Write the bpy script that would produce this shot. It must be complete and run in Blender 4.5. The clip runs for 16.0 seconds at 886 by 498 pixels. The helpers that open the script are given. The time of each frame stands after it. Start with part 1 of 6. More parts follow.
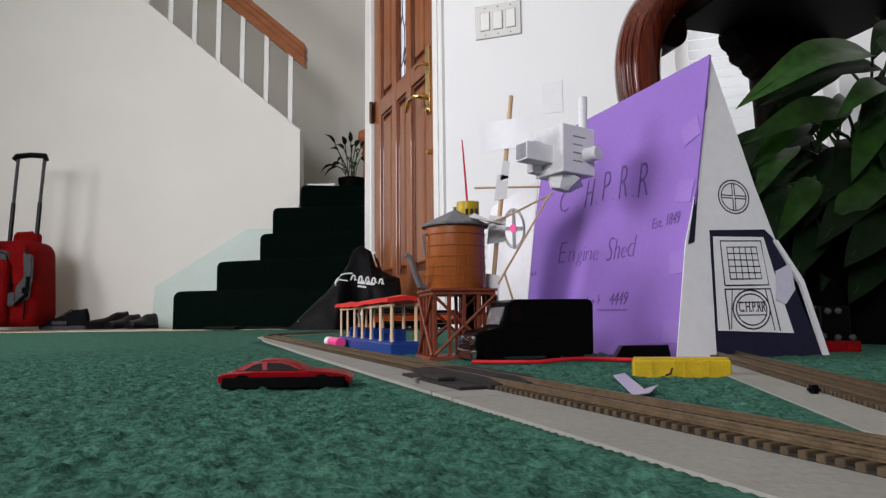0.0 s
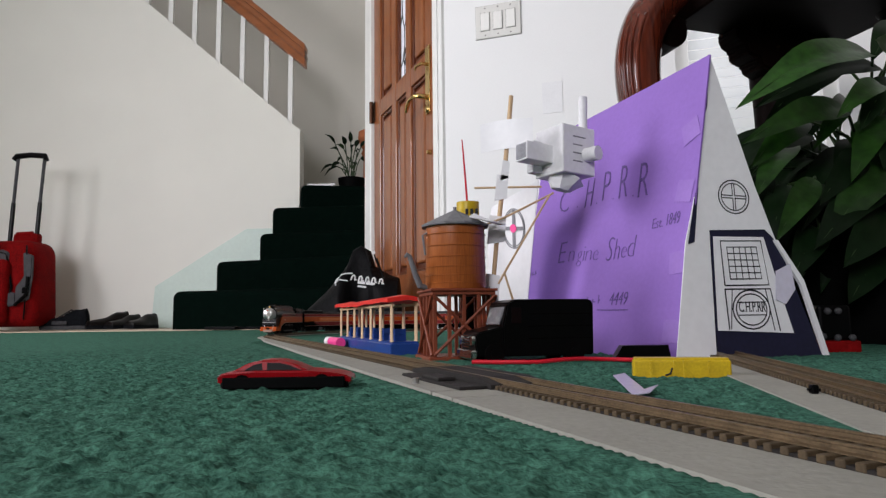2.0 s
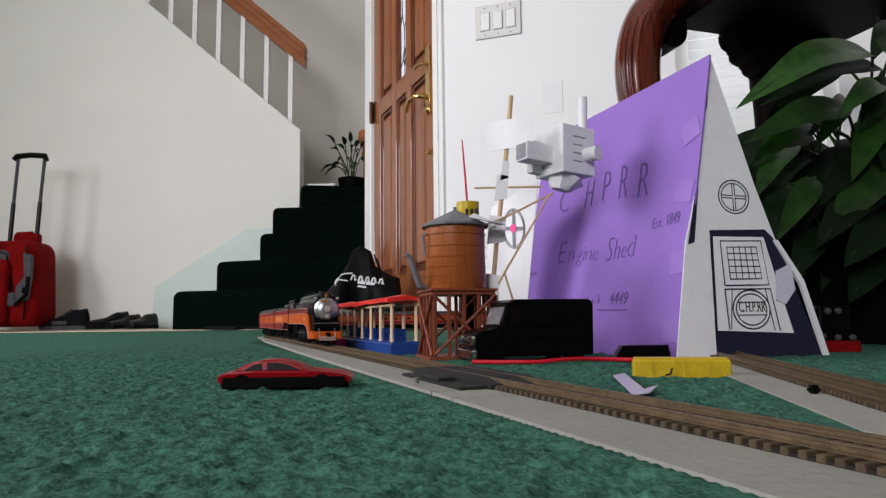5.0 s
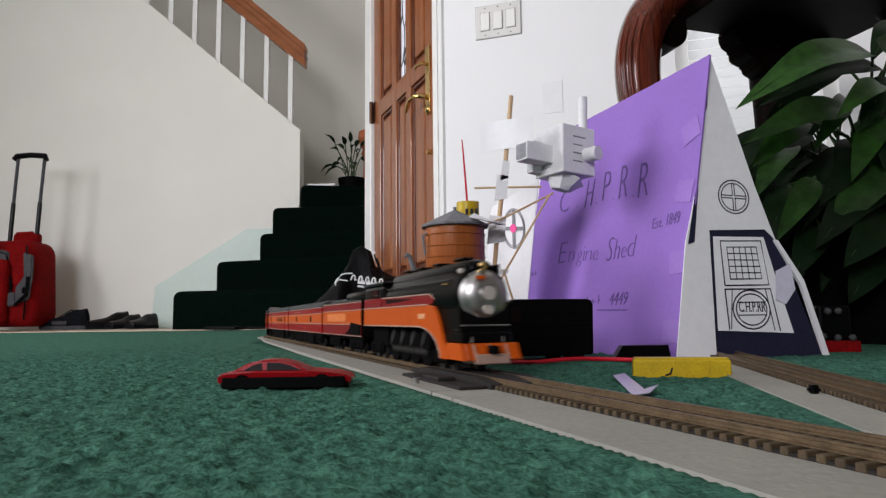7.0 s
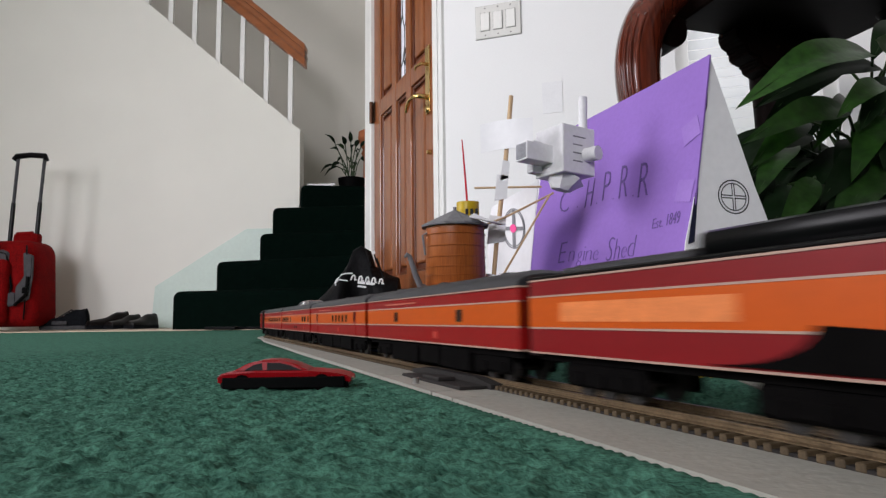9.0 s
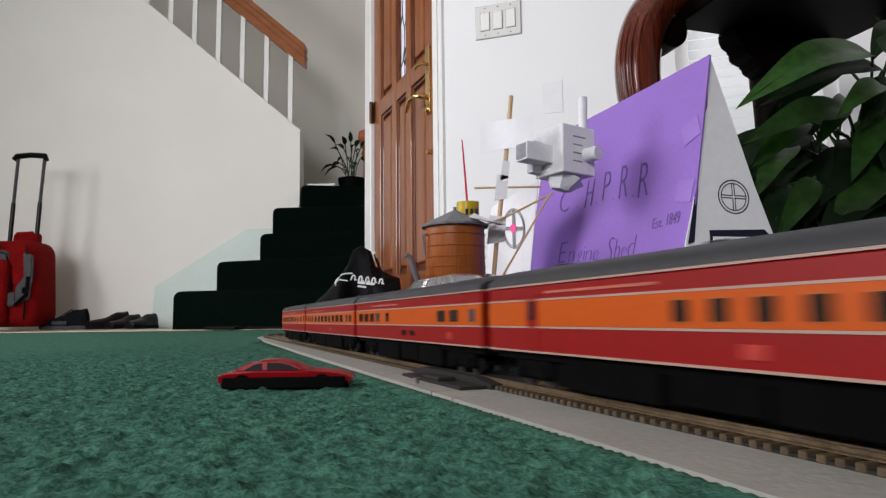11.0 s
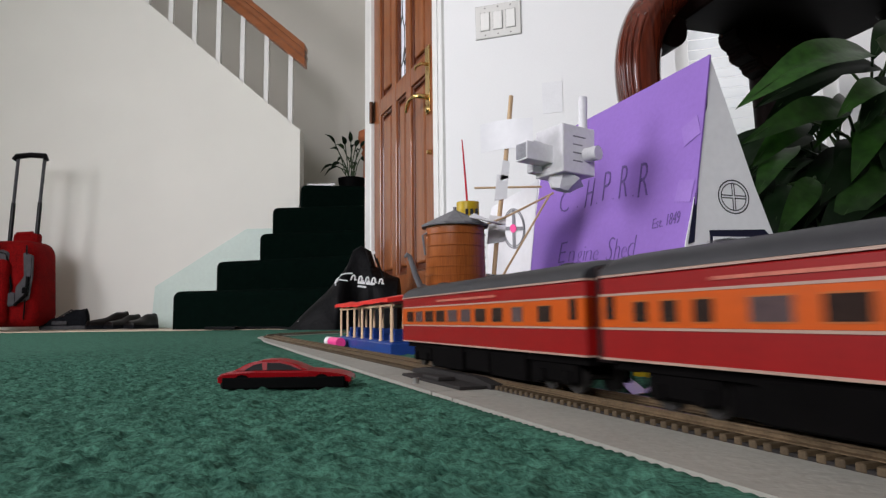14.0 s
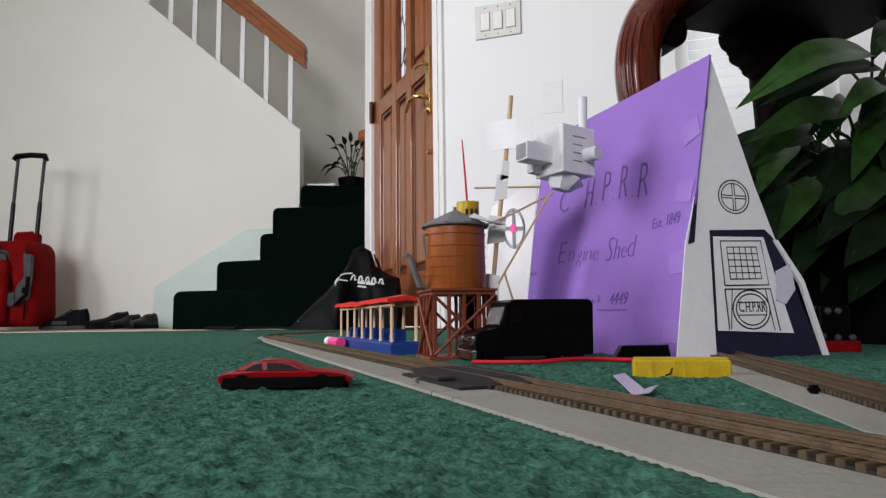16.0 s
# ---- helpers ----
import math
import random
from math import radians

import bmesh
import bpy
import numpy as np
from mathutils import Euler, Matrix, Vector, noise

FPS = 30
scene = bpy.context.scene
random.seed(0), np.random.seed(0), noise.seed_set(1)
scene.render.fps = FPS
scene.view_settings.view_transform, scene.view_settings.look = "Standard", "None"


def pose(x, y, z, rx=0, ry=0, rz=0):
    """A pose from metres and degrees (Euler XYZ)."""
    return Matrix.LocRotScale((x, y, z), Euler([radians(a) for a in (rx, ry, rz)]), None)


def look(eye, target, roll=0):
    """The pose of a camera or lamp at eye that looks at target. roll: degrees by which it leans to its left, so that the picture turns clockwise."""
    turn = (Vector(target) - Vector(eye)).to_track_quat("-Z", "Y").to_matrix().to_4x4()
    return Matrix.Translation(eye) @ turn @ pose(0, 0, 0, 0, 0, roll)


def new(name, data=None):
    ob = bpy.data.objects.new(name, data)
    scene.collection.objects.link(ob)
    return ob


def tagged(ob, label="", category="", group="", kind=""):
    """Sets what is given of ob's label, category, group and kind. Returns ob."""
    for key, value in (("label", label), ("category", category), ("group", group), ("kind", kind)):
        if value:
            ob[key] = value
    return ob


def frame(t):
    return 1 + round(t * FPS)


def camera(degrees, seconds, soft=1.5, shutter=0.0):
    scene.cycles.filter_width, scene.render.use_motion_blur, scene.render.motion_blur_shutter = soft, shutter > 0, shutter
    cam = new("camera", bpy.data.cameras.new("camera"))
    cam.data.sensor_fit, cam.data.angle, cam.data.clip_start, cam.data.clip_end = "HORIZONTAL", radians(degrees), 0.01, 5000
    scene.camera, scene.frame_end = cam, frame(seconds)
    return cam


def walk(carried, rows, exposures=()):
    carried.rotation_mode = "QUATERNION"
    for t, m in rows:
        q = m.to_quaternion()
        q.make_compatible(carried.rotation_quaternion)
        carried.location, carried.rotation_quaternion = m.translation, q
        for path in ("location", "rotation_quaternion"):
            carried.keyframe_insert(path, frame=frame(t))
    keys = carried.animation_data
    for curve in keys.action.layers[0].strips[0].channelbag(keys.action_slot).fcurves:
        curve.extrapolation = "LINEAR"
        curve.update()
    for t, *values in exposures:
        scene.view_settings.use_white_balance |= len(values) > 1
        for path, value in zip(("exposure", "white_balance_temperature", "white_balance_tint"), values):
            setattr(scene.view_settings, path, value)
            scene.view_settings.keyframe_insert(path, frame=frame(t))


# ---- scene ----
# ---------------------------------------------------------------- camera
cam = camera(68.6, 16.0, soft=1.35, shutter=0.9)
EYE = (0.0, 0.0, 0.038)
AIM = look(EYE, (0.0, 1.0, 0.038 + 123 / 1150), -0.7)
walk(cam, [(0.0, AIM), (16.0, AIM)], [(0.0, -0.34), (16.0, -0.34)])

# ---------------------------------------------------------------- light
world = bpy.data.worlds.new("world")
world.use_nodes = True
scene.world = world
sky = world.node_tree.nodes.new("ShaderNodeTexSky")
sky.sky_type = "NISHITA"
sky.sun_disc = False
sky.sun_elevation = radians(36)
sky.sun_rotation = radians(18)
world.node_tree.links.new(sky.outputs[0], world.node_tree.nodes["Background"].inputs[0])
world.node_tree.nodes["Background"].inputs[1].default_value = 0.12


def window_lamp(name, m, sx, sy, power, colour):
    data = bpy.data.lights.new(name, "AREA")
    data.shape, data.size, data.size_y, data.energy, data.color = "RECTANGLE", sx, sy, power, colour
    new(name, data).matrix_basis = m


# daylight through the window of the west wall, and an added fill lamp in the unseen wall behind
window_lamp("west_window_light", look((-3.09, 0.75, 1.30), (0.0, 1.5, 0.50)), 1.5, 1.05, 100, (1.0, 0.965, 1.03))
window_lamp("south_fill_light", look((-1.6, -3.48, 1.75), (-2.0, 3.6, 1.9)), 1.45, 1.55, 170, (1.0, 0.965, 1.03))
sun = bpy.data.lights.new("sun", "SUN")
sun.energy, sun.angle, sun.color = 5.0, radians(0.53), (1.0, 0.96, 0.9)
new("sun", sun).matrix_basis = look((0.309 * 8, 0.951 * 8, 8 * math.tan(radians(36))), (0, 0, 0))


# ---------------------------------------------------------------- materials
def material(name, colour, rough=0.6, metal=0.0, var=0.15, scale=40.0, bump=0.0, fine=8.0, tint=None, coat=0.0, spec=0.3, island=0.0):
    """Procedural surface: base colour varied at two scales, with fine relief."""
    m = bpy.data.materials.new(name)
    m.use_nodes = True
    nt = m.node_tree
    b = nt.nodes["Principled BSDF"]
    tc = nt.nodes.new("ShaderNodeTexCoord")
    n1 = nt.nodes.new("ShaderNodeTexNoise")
    n2 = nt.nodes.new("ShaderNodeTexNoise")
    n1.inputs["Scale"].default_value, n1.inputs["Detail"].default_value = scale, 3.0
    n2.inputs["Scale"].default_value, n2.inputs["Detail"].default_value = scale * fine, 2.0
    for n in (n1, n2):
        nt.links.new(tc.outputs["Object"], n.inputs["Vector"])
    add = nt.nodes.new("ShaderNodeMath")
    add.operation = "ADD"
    nt.links.new(n1.outputs[0], add.inputs[0])
    nt.links.new(n2.outputs[0], add.inputs[1])
    ramp = nt.nodes.new("ShaderNodeMapRange")
    ramp.inputs[1].default_value, ramp.inputs[2].default_value = 0.65, 1.35
    nt.links.new(add.outputs[0], ramp.inputs[0])
    mix = nt.nodes.new("ShaderNodeMix")
    mix.data_type = "RGBA"
    other = tint if tint else tuple(min(1.0, c * (1 + var)) for c in colour)
    mix.inputs[6].default_value = (*[c * (1 - var) for c in colour], 1)
    mix.inputs[7].default_value = (*other, 1)
    nt.links.new(ramp.outputs[0], mix.inputs[0])
    last = mix.outputs[2]
    if island:
        oi = nt.nodes.new("ShaderNodeObjectInfo")
        hsv = nt.nodes.new("ShaderNodeHueSaturation")
        mr = nt.nodes.new("ShaderNodeMapRange")
        mr.inputs[3].default_value, mr.inputs[4].default_value = 1 - island, 1 + island
        nt.links.new(oi.outputs["Random"], mr.inputs[0])
        nt.links.new(mr.outputs[0], hsv.inputs["Value"])
        nt.links.new(last, hsv.inputs["Color"])
        last = hsv.outputs[0]
    nt.links.new(last, b.inputs["Base Color"])
    b.inputs["Roughness"].default_value = rough
    b.inputs["Metallic"].default_value = metal
    b.inputs["Specular IOR Level"].default_value = spec
    b.inputs["Coat Weight"].default_value = coat
    if bump:
        bp = nt.nodes.new("ShaderNodeBump")
        bp.inputs["Strength"].default_value = 0.6
        bp.inputs["Distance"].default_value = bump
        nt.links.new(add.outputs[0], bp.inputs["Height"])
        nt.links.new(bp.outputs[0], b.inputs["Normal"])
    return m


def wood(name, dark, light, along, scale=30.0, rough=0.35, coat=0.3):
    """Wood with grain stretched along one axis of the object."""
    m = material(name, light, rough, scale=scale, coat=coat, tint=dark, var=0.0)
    nt = m.node_tree
    mp = nt.nodes.new("ShaderNodeMapping")
    s = [1.0, 1.0, 1.0]
    s[along] = 0.06
    mp.inputs["Scale"].default_value = s
    tc = [n for n in nt.nodes if n.type == "TEX_COORD"][0]
    nt.links.new(tc.outputs["Object"], mp.inputs[0])
    for n in nt.nodes:
        if n.type == "TEX_NOISE":
            nt.links.new(mp.outputs[0], n.inputs["Vector"])
    return m


def glow(name, colour, strength):
    m = bpy.data.materials.new(name)
    m.use_nodes = True
    b = m.node_tree.nodes["Principled BSDF"]
    b.inputs["Base Color"].default_value = (*colour, 1)
    b.inputs["Emission Color"].default_value = (*colour, 1)
    b.inputs["Emission Strength"].default_value = strength
    return m


PAINT = material("wall_paint", (0.78, 0.775, 0.72), 0.65, scale=3.0, var=0.03, bump=0.0006, fine=60)
PAINT_ENTRY = material("entry_wall_paint", (0.83, 0.83, 0.83), 0.6, scale=3.0, var=0.02, bump=0.0005, fine=60)
# dark tone for unseen walls, so that less light bounces back into the room
TAUPE = material("bounce_cutting_taupe", (0.20, 0.17, 0.15), 0.7, scale=3.0, var=0.05)
PAINT_BACK = material("landing_paint", (0.68, 0.66, 0.60), 0.65, scale=3.0, var=0.03, bump=0.0006, fine=60)
TRIM = material("trim_paint", (0.80, 0.80, 0.78), 0.35, scale=6.0, var=0.03)
SKIRT = material("skirt_paint", (0.58, 0.69, 0.635), 0.4, scale=6.0, var=0.04)
CARPET = material("carpet_pile", (0.026, 0.084, 0.060), 0.95, scale=120.0, var=0.40, bump=0.0012, fine=4.0, tint=(0.068, 0.182, 0.130), spec=0.04)
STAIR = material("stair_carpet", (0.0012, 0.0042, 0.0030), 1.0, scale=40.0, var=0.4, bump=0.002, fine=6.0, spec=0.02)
ENTRY = material("entry_floor", (0.55, 0.46, 0.36), 0.4, scale=9.0, var=0.1)
EDGE = material("edge_strip", (0.50, 0.40, 0.30), 0.45, scale=20.0, var=0.15)
DOORWOOD = wood("door_wood", (0.16, 0.045, 0.014), (0.34, 0.115, 0.038), 2, 26.0, 0.33, 0.35)
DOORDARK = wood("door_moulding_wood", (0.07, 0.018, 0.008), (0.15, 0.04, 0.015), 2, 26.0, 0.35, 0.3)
RAILWOOD = wood("rail_wood", (0.20, 0.060, 0.018), (0.36, 0.12, 0.04), 0, 22.0, 0.3, 0.4)
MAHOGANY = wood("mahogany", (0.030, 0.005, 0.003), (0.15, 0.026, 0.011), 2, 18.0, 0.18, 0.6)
# backlit shade put into the wood colour of top, apron and inner scrolls
MAHOGANY_SHADED = wood("mahogany_shade", (0.002, 0.001, 0.0008), (0.005, 0.002, 0.0015), 0, 18.0, 0.5, 0.0)
MAHOGANY_SHADED.node_tree.nodes["Principled BSDF"].inputs["Specular IOR Level"].default_value = 0.03
BRASS = material("brass", (0.72, 0.50, 0.20), 0.25, 1.0, scale=80, var=0.15)
BRONZE = material("hinge_bronze", (0.10, 0.05, 0.03), 0.4, 0.8, scale=80, var=0.2)
PLATE = material("switch_plastic", (0.70, 0.69, 0.66), 0.4, scale=20, var=0.02)
SWITCH = material("rocker_plastic", (0.84, 0.83, 0.80), 0.3, scale=20, var=0.02)
GAP = material("shadow_gap", (0.25, 0.24, 0.23), 0.7, scale=20, var=0.1)
LEAD = material("lead_came", (0.05, 0.05, 0.055), 0.45, 0.6, scale=60, var=0.2)
BEDFOAM = material("roadbed_board", (0.27, 0.265, 0.232), 0.85, scale=25.0, var=0.10, bump=0.0005, fine=12, island=0.05)
TIE = material("tie_plastic", (0.060, 0.041, 0.021), 0.65, scale=160.0, var=0.35, bump=0.0002, fine=6, island=0.18)
RAIL = material("rail_steel", (0.14, 0.098, 0.056), 0.45, 0.5, scale=120.0, var=0.35)
REROAD = material("crossing_plastic_tie_shade", (0.013, 0.011, 0.010), 0.8, scale=90.0, var=0.35, bump=0.0003)
RED = material("coach_red", (0.215, 0.0045, 0.0045), 0.38, scale=60, var=0.10, spec=0.22)
RED_DARK = material("diaphragm_red", (0.009, 0.002, 0.002), 0.85, scale=60, var=0.2)
ORANGE = material("coach_orange", (0.45, 0.070, 0.003), 0.38, scale=60, var=0.08, spec=0.22)
STRIPE = material("stripe_silver", (0.36, 0.24, 0.19), 0.4, scale=90, var=0.1)
ROOF = material("coach_roof", (0.026, 0.026, 0.029), 0.55, scale=70, var=0.2)
BLACK = material("black_plastic", (0.002, 0.002, 0.0022), 0.28, scale=70, var=0.3, spec=0.10)
BLACKMATT = material("black_chassis", (0.0025, 0.0022, 0.0022), 0.9, scale=90, var=0.4, spec=0.04)
PANE = material("coach_pane", (0.022, 0.012, 0.010), 0.15, scale=50, var=0.3, spec=0.25)
FRAME = material("window_frame_paint", (0.33, 0.085, 0.012), 0.4, scale=60, var=0.15)
# lighter pane colour stands in for glints on some coach windows
PANE_GLINT = material("coach_pane_glint", (0.075, 0.050, 0.052), 0.15, scale=50, var=0.3)
SILVER = material("silver_paint", (0.50, 0.49, 0.48), 0.34, 1.0, scale=120, var=0.12)
STEEL = material("wheel_steel", (0.045, 0.042, 0.04), 0.45, 0.6, scale=120, var=0.2)
DOME = material("dome_glass", (0.12, 0.115, 0.125), 0.08, scale=60, var=0.15, spec=0.8)
LENS = material("lamp_lens", (0.42, 0.38, 0.34), 0.08, scale=60, var=0.05)


# ---------------------------------------------------------------- mesh helpers
def box(bm, x0, y0, z0, x1, y1, z1, bevel=0.0, seg=1):
    made = bmesh.ops.create_cube(bm, size=1.0)["verts"]
    for v in made:
        v.co = Vector(((x0 + x1) / 2 + v.co.x * (x1 - x0), (y0 + y1) / 2 + v.co.y * (y1 - y0), (z0 + z1) / 2 + v.co.z * (z1 - z0)))
    if bevel:
        edges = list({e for v in made for e in v.link_edges})
        bmesh.ops.bevel(bm, geom=edges, offset=bevel, segments=seg, affect="EDGES", profile=0.5)
    return bm


def tube(bm, points, radii, seg=10, squash=1.0):
    """A closed round bar through points; radii: one or one a point."""
    pts = [Vector(p) for p in points]
    if not hasattr(radii, "__len__"):
        radii = [radii] * len(pts)
    rings = []
    side = None
    for i, p in enumerate(pts):
        d = (pts[min(i + 1, len(pts) - 1)] - pts[max(i - 1, 0)]).normalized()
        if side is None:
            side = d.cross(Vector((0, 0, 1)) if abs(d.z) < 0.9 else Vector((1, 0, 0))).normalized()
        side = (side - d * side.dot(d)).normalized()
        up = d.cross(side)
        rings.append([bm.verts.new(p + (side * math.cos(a) + up * math.sin(a) * squash) * radii[i]) for a in [2 * math.pi * k / seg for k in range(seg)]])
    for a, b in zip(rings, rings[1:]):
        for k in range(seg):
            bm.faces.new((a[k], a[(k + 1) % seg], b[(k + 1) % seg], b[k]))
    bm.faces.new(rings[0][::-1])
    bm.faces.new(rings[-1])
    return bm


def poly(bm, pts, depth, place):
    """A flat polygon given in two coordinates, thickened; place(a, b, c) gives the point."""
    lo = [bm.verts.new(place(a, b, 0.0)) for a, b in pts]
    hi = [bm.verts.new(place(a, b, depth)) for a, b in pts]
    n = len(pts)
    bm.faces.new(lo[::-1])
    bm.faces.new(hi)
    for i in range(n):
        bm.faces.new((lo[i], lo[(i + 1) % n], hi[(i + 1) % n], hi[i]))
    bmesh.ops.recalc_face_normals(bm, faces=bm.faces)
    return bm


def flat(pts, z0, z1):
    return poly(bmesh.new(), pts, z1 - z0, lambda a, b, c: (a, b, z0 + c))


def part(name, bm, mat, parent=None, label="", smooth=False):
    me = bpy.data.meshes.new(name)
    bmesh.ops.recalc_face_normals(bm, faces=bm.faces)
    bm.to_mesh(me)
    bm.free()
    me.materials.append(mat)
    if smooth:
        me.shade_smooth()
        me.set_sharp_from_angle(angle=radians(40))
    ob = new(name, me)
    ob.parent = parent
    if label:
        tagged(ob, label)
    return ob


def thing(name, label, category, m=None, group="", kind=""):
    ob = new(name)
    ob.empty_display_size = 0.02
    if m is not None:
        ob.matrix_basis = m
    return tagged(ob, label, category, group, kind)


def simple(name, bm, mat, label, category, group="", kind="", smooth=False, m=None):
    ob = tagged(part(name, bm, mat, None, "", smooth), label, category, group, kind)
    if m is not None:
        ob.matrix_basis = m
    return ob


def B(*a, **k):
    return box(bmesh.new(), *a, **k)


def T(*a, **k):
    return tube(bmesh.new(), *a, **k)


def lettering(text, size, mat, parent, m, name="lettering", thin=0.0):
    data = bpy.data.curves.new(name, "FONT")
    data.body, data.size, data.extrude, data.offset, data.resolution_u = text, size, 0.0002, thin, 3
    ob = new(name, data)
    me = bpy.data.meshes.new_from_object(ob.evaluated_get(bpy.context.evaluated_depsgraph_get()))
    bpy.data.objects.remove(ob)
    me.materials.clear()
    me.materials.append(mat)
    made = new(name, me)
    made.parent = parent
    made.matrix_basis = m
    return made


# ---------------------------------------------------------------- setting: floors
def spread(lo, hi, a, b, step, grow=1.25):
    """Coordinates from lo to hi, dense between a and b."""
    mid = list(np.arange(a, b, step))
    out, s, v = [], step, a
    while v > lo:
        s *= grow
        v = max(lo, v - s)
        out.insert(0, v)
    s, v = step, mid[-1]
    tail = []
    while v < hi:
        s *= grow
        v = min(hi, v + s)
        tail.append(v)
    return out + mid + tail


def carpet():
    """Tufted pile: rounded tufts near the track, flattened where the boards press on it."""
    xs = spread(-3.1, 2.3, -0.46, 0.30, 0.0017, 1.18)
    ys = spread(-3.4, 2.66, 0.085, 0.62, 0.0017, 1.12)
    vs, fs = [], []
    for y in ys:
        for x in xs:
            near = max(0.0, 1 - max(0.0, abs(x + 0.08) - 0.38) * 2.2) * max(0.0, 1 - max(0.0, abs(y - 0.35) - 0.27) * 1.8)
            z = 0.0013
            if near > 0.0:
                tuft = noise.noise((x * 310, y * 310, 0)) * 0.0016 + noise.noise((x * 140, y * 140, 3)) * 0.0015 + noise.noise((x * 36, y * 36, 9)) * 0.0007
                n = (x + 0.385 * y - 0.164) / 1.0716
                ry = y - 0.10
                along, aside = (x - 0.1417) * 0.207 + ry * 0.978, (x - 0.1417) * 0.978 - ry * 0.207
                d = max(-0.050 - n, n - 0.0145)
                if along > 0.06:
                    d = min(d, max(-0.0357 - aside, aside - 0.0145))
                press = min(1.0, max(0.0, (d - 0.001) / 0.010)) if y < 1.5 else 1.0
                z = z + tuft * near * press + 0.0009 * (1 - press) if d > -0.004 else 0.0
            vs.append((x, y, z))
    n = len(xs)
    for j in range(len(ys) - 1):
        for i in range(n - 1):
            a = j * n + i
            fs.append((a, a + 1, a + 1 + n, a + n))
    me = bpy.data.meshes.new("carpet_floor")
    me.from_pydata(vs, [], fs)
    me.materials.append(CARPET)
    me.shade_smooth()
    return tagged(new("carpet_floor", me), "worn green cut-pile carpet over the room floor", "carpet", "", "structure")


carpet()
simple("entry_floor", flat([(-3.1, 2.69), (2.3, 2.69), (2.3, 5.25), (-3.1, 5.25)], -0.06, -0.004), ENTRY, "pale beige entry floor beyond the carpet", "floor", kind="structure")
simple("carpet_edge_strip", B(-3.1, 2.655, -0.02, 2.3, 2.692, 0.004, bevel=0.002), EDGE, "beige wooden strip along the carpet edge", "trim", kind="structure")

# ---------------------------------------------------------------- setting: stair wall, landing, outer walls
SW = 4.20


def upright(pts, y, thick):
    return poly(bmesh.new(), pts, thick, lambda a, b, c: (a, y + c, b))


simple("wall_stair", upright([(-3.1, -0.01), (-0.938, -0.01), (-0.938, 1.294), (-3.0, 3.065), (-3.1, 3.065)], SW, 0.12), PAINT,
       "off-white painted wall with a sloping top beside the stairs", "wall", kind="structure")
simple("stair_skirt_board", upright([(-1.877, 0.0), (-1.859, 0.265), (-1.2746, 0.634), (-1.09, 0.634), (-1.09, 0.0)], SW - 0.014, 0.0135), SKIRT,
       "pale green painted skirting board following the stairs", "trim", kind="structure")
simple("wall_landing_back", B(-3.1, 5.2, -0.05, -0.36, 5.32, 4.9), PAINT_BACK, "plain off-white wall behind the landing", "wall", kind="structure")
simple("wall_landing_side", B(-0.40, 3.30, -0.05, -0.30, 5.2, 4.9), PAINT_BACK, "plain off-white wall beside the landing", "wall", kind="structure")
simple("ceiling", B(-3.2, -3.6, 4.9, 2.5, 5.4, 5.0), PAINT, "plain white ceiling", "ceiling", kind="structure")
wall_south = thing("wall_south", "unseen dark taupe wall, opened for the added fill lamp", "wall", kind="structure")
for x0, z0, x1, z1 in ((-3.2, -0.05, -2.35, 4.9), (-0.85, -0.05, 2.5, 4.9), (-2.35, -0.05, -0.85, 0.95), (-2.35, 2.55, -0.85, 4.9)):
    part("wall_section", B(x0, -3.6, z0, x1, -3.5, z1), TAUPE, wall_south)
wall_west = thing("wall_west", "plain off-white wall with a window opening", "wall", kind="structure")
for y0, z0, y1, z1 in ((-3.5, -0.05, -0.02, 4.9), (1.52, -0.05, 5.4, 4.9), (-0.02, -0.05, 1.52, 0.76), (-0.02, 1.84, 1.52, 4.9)):
    part("wall_section", B(-3.2, y0, z0, -3.1, y1, z1), PAINT, wall_west)
simple("wall_east", B(2.30, -3.5, -0.05, 2.42, 1.7, 4.9), TAUPE, "unseen dark taupe wall that cuts bounced light", "wall", kind="structure")

stairs = thing("stairs", "winding stairs covered in dark green carpet", "stairs", kind="structure")
STEPS = [((-1.322, 3.158), (-0.458, 2.868)), ((-1.271, 3.61), (-0.45, 3.313)), ((-1.096, 3.835), (-0.45, 3.69)), ((-1.066, 3.993), (-0.405, 3.922)), ((-0.932, 4.185), (-0.405, 4.26))]
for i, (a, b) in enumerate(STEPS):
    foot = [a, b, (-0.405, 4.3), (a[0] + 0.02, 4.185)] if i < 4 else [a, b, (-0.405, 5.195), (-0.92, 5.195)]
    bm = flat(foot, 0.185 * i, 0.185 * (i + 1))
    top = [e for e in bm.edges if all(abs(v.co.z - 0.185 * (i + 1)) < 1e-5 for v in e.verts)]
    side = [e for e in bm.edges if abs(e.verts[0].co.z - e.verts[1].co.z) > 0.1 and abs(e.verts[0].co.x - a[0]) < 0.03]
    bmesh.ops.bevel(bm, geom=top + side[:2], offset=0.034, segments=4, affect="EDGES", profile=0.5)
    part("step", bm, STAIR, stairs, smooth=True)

# handrail and balusters on the sloping wall
balustrade = thing("balustrade", "varnished wooden handrail on white square balusters", "railing", kind="structure")
SL = 0.855


def wall_top(x):
    return 1.294 - (x + 0.938) * 0.859


def rail_under(x):
    return 1.817 - (x + 1.016) * SL


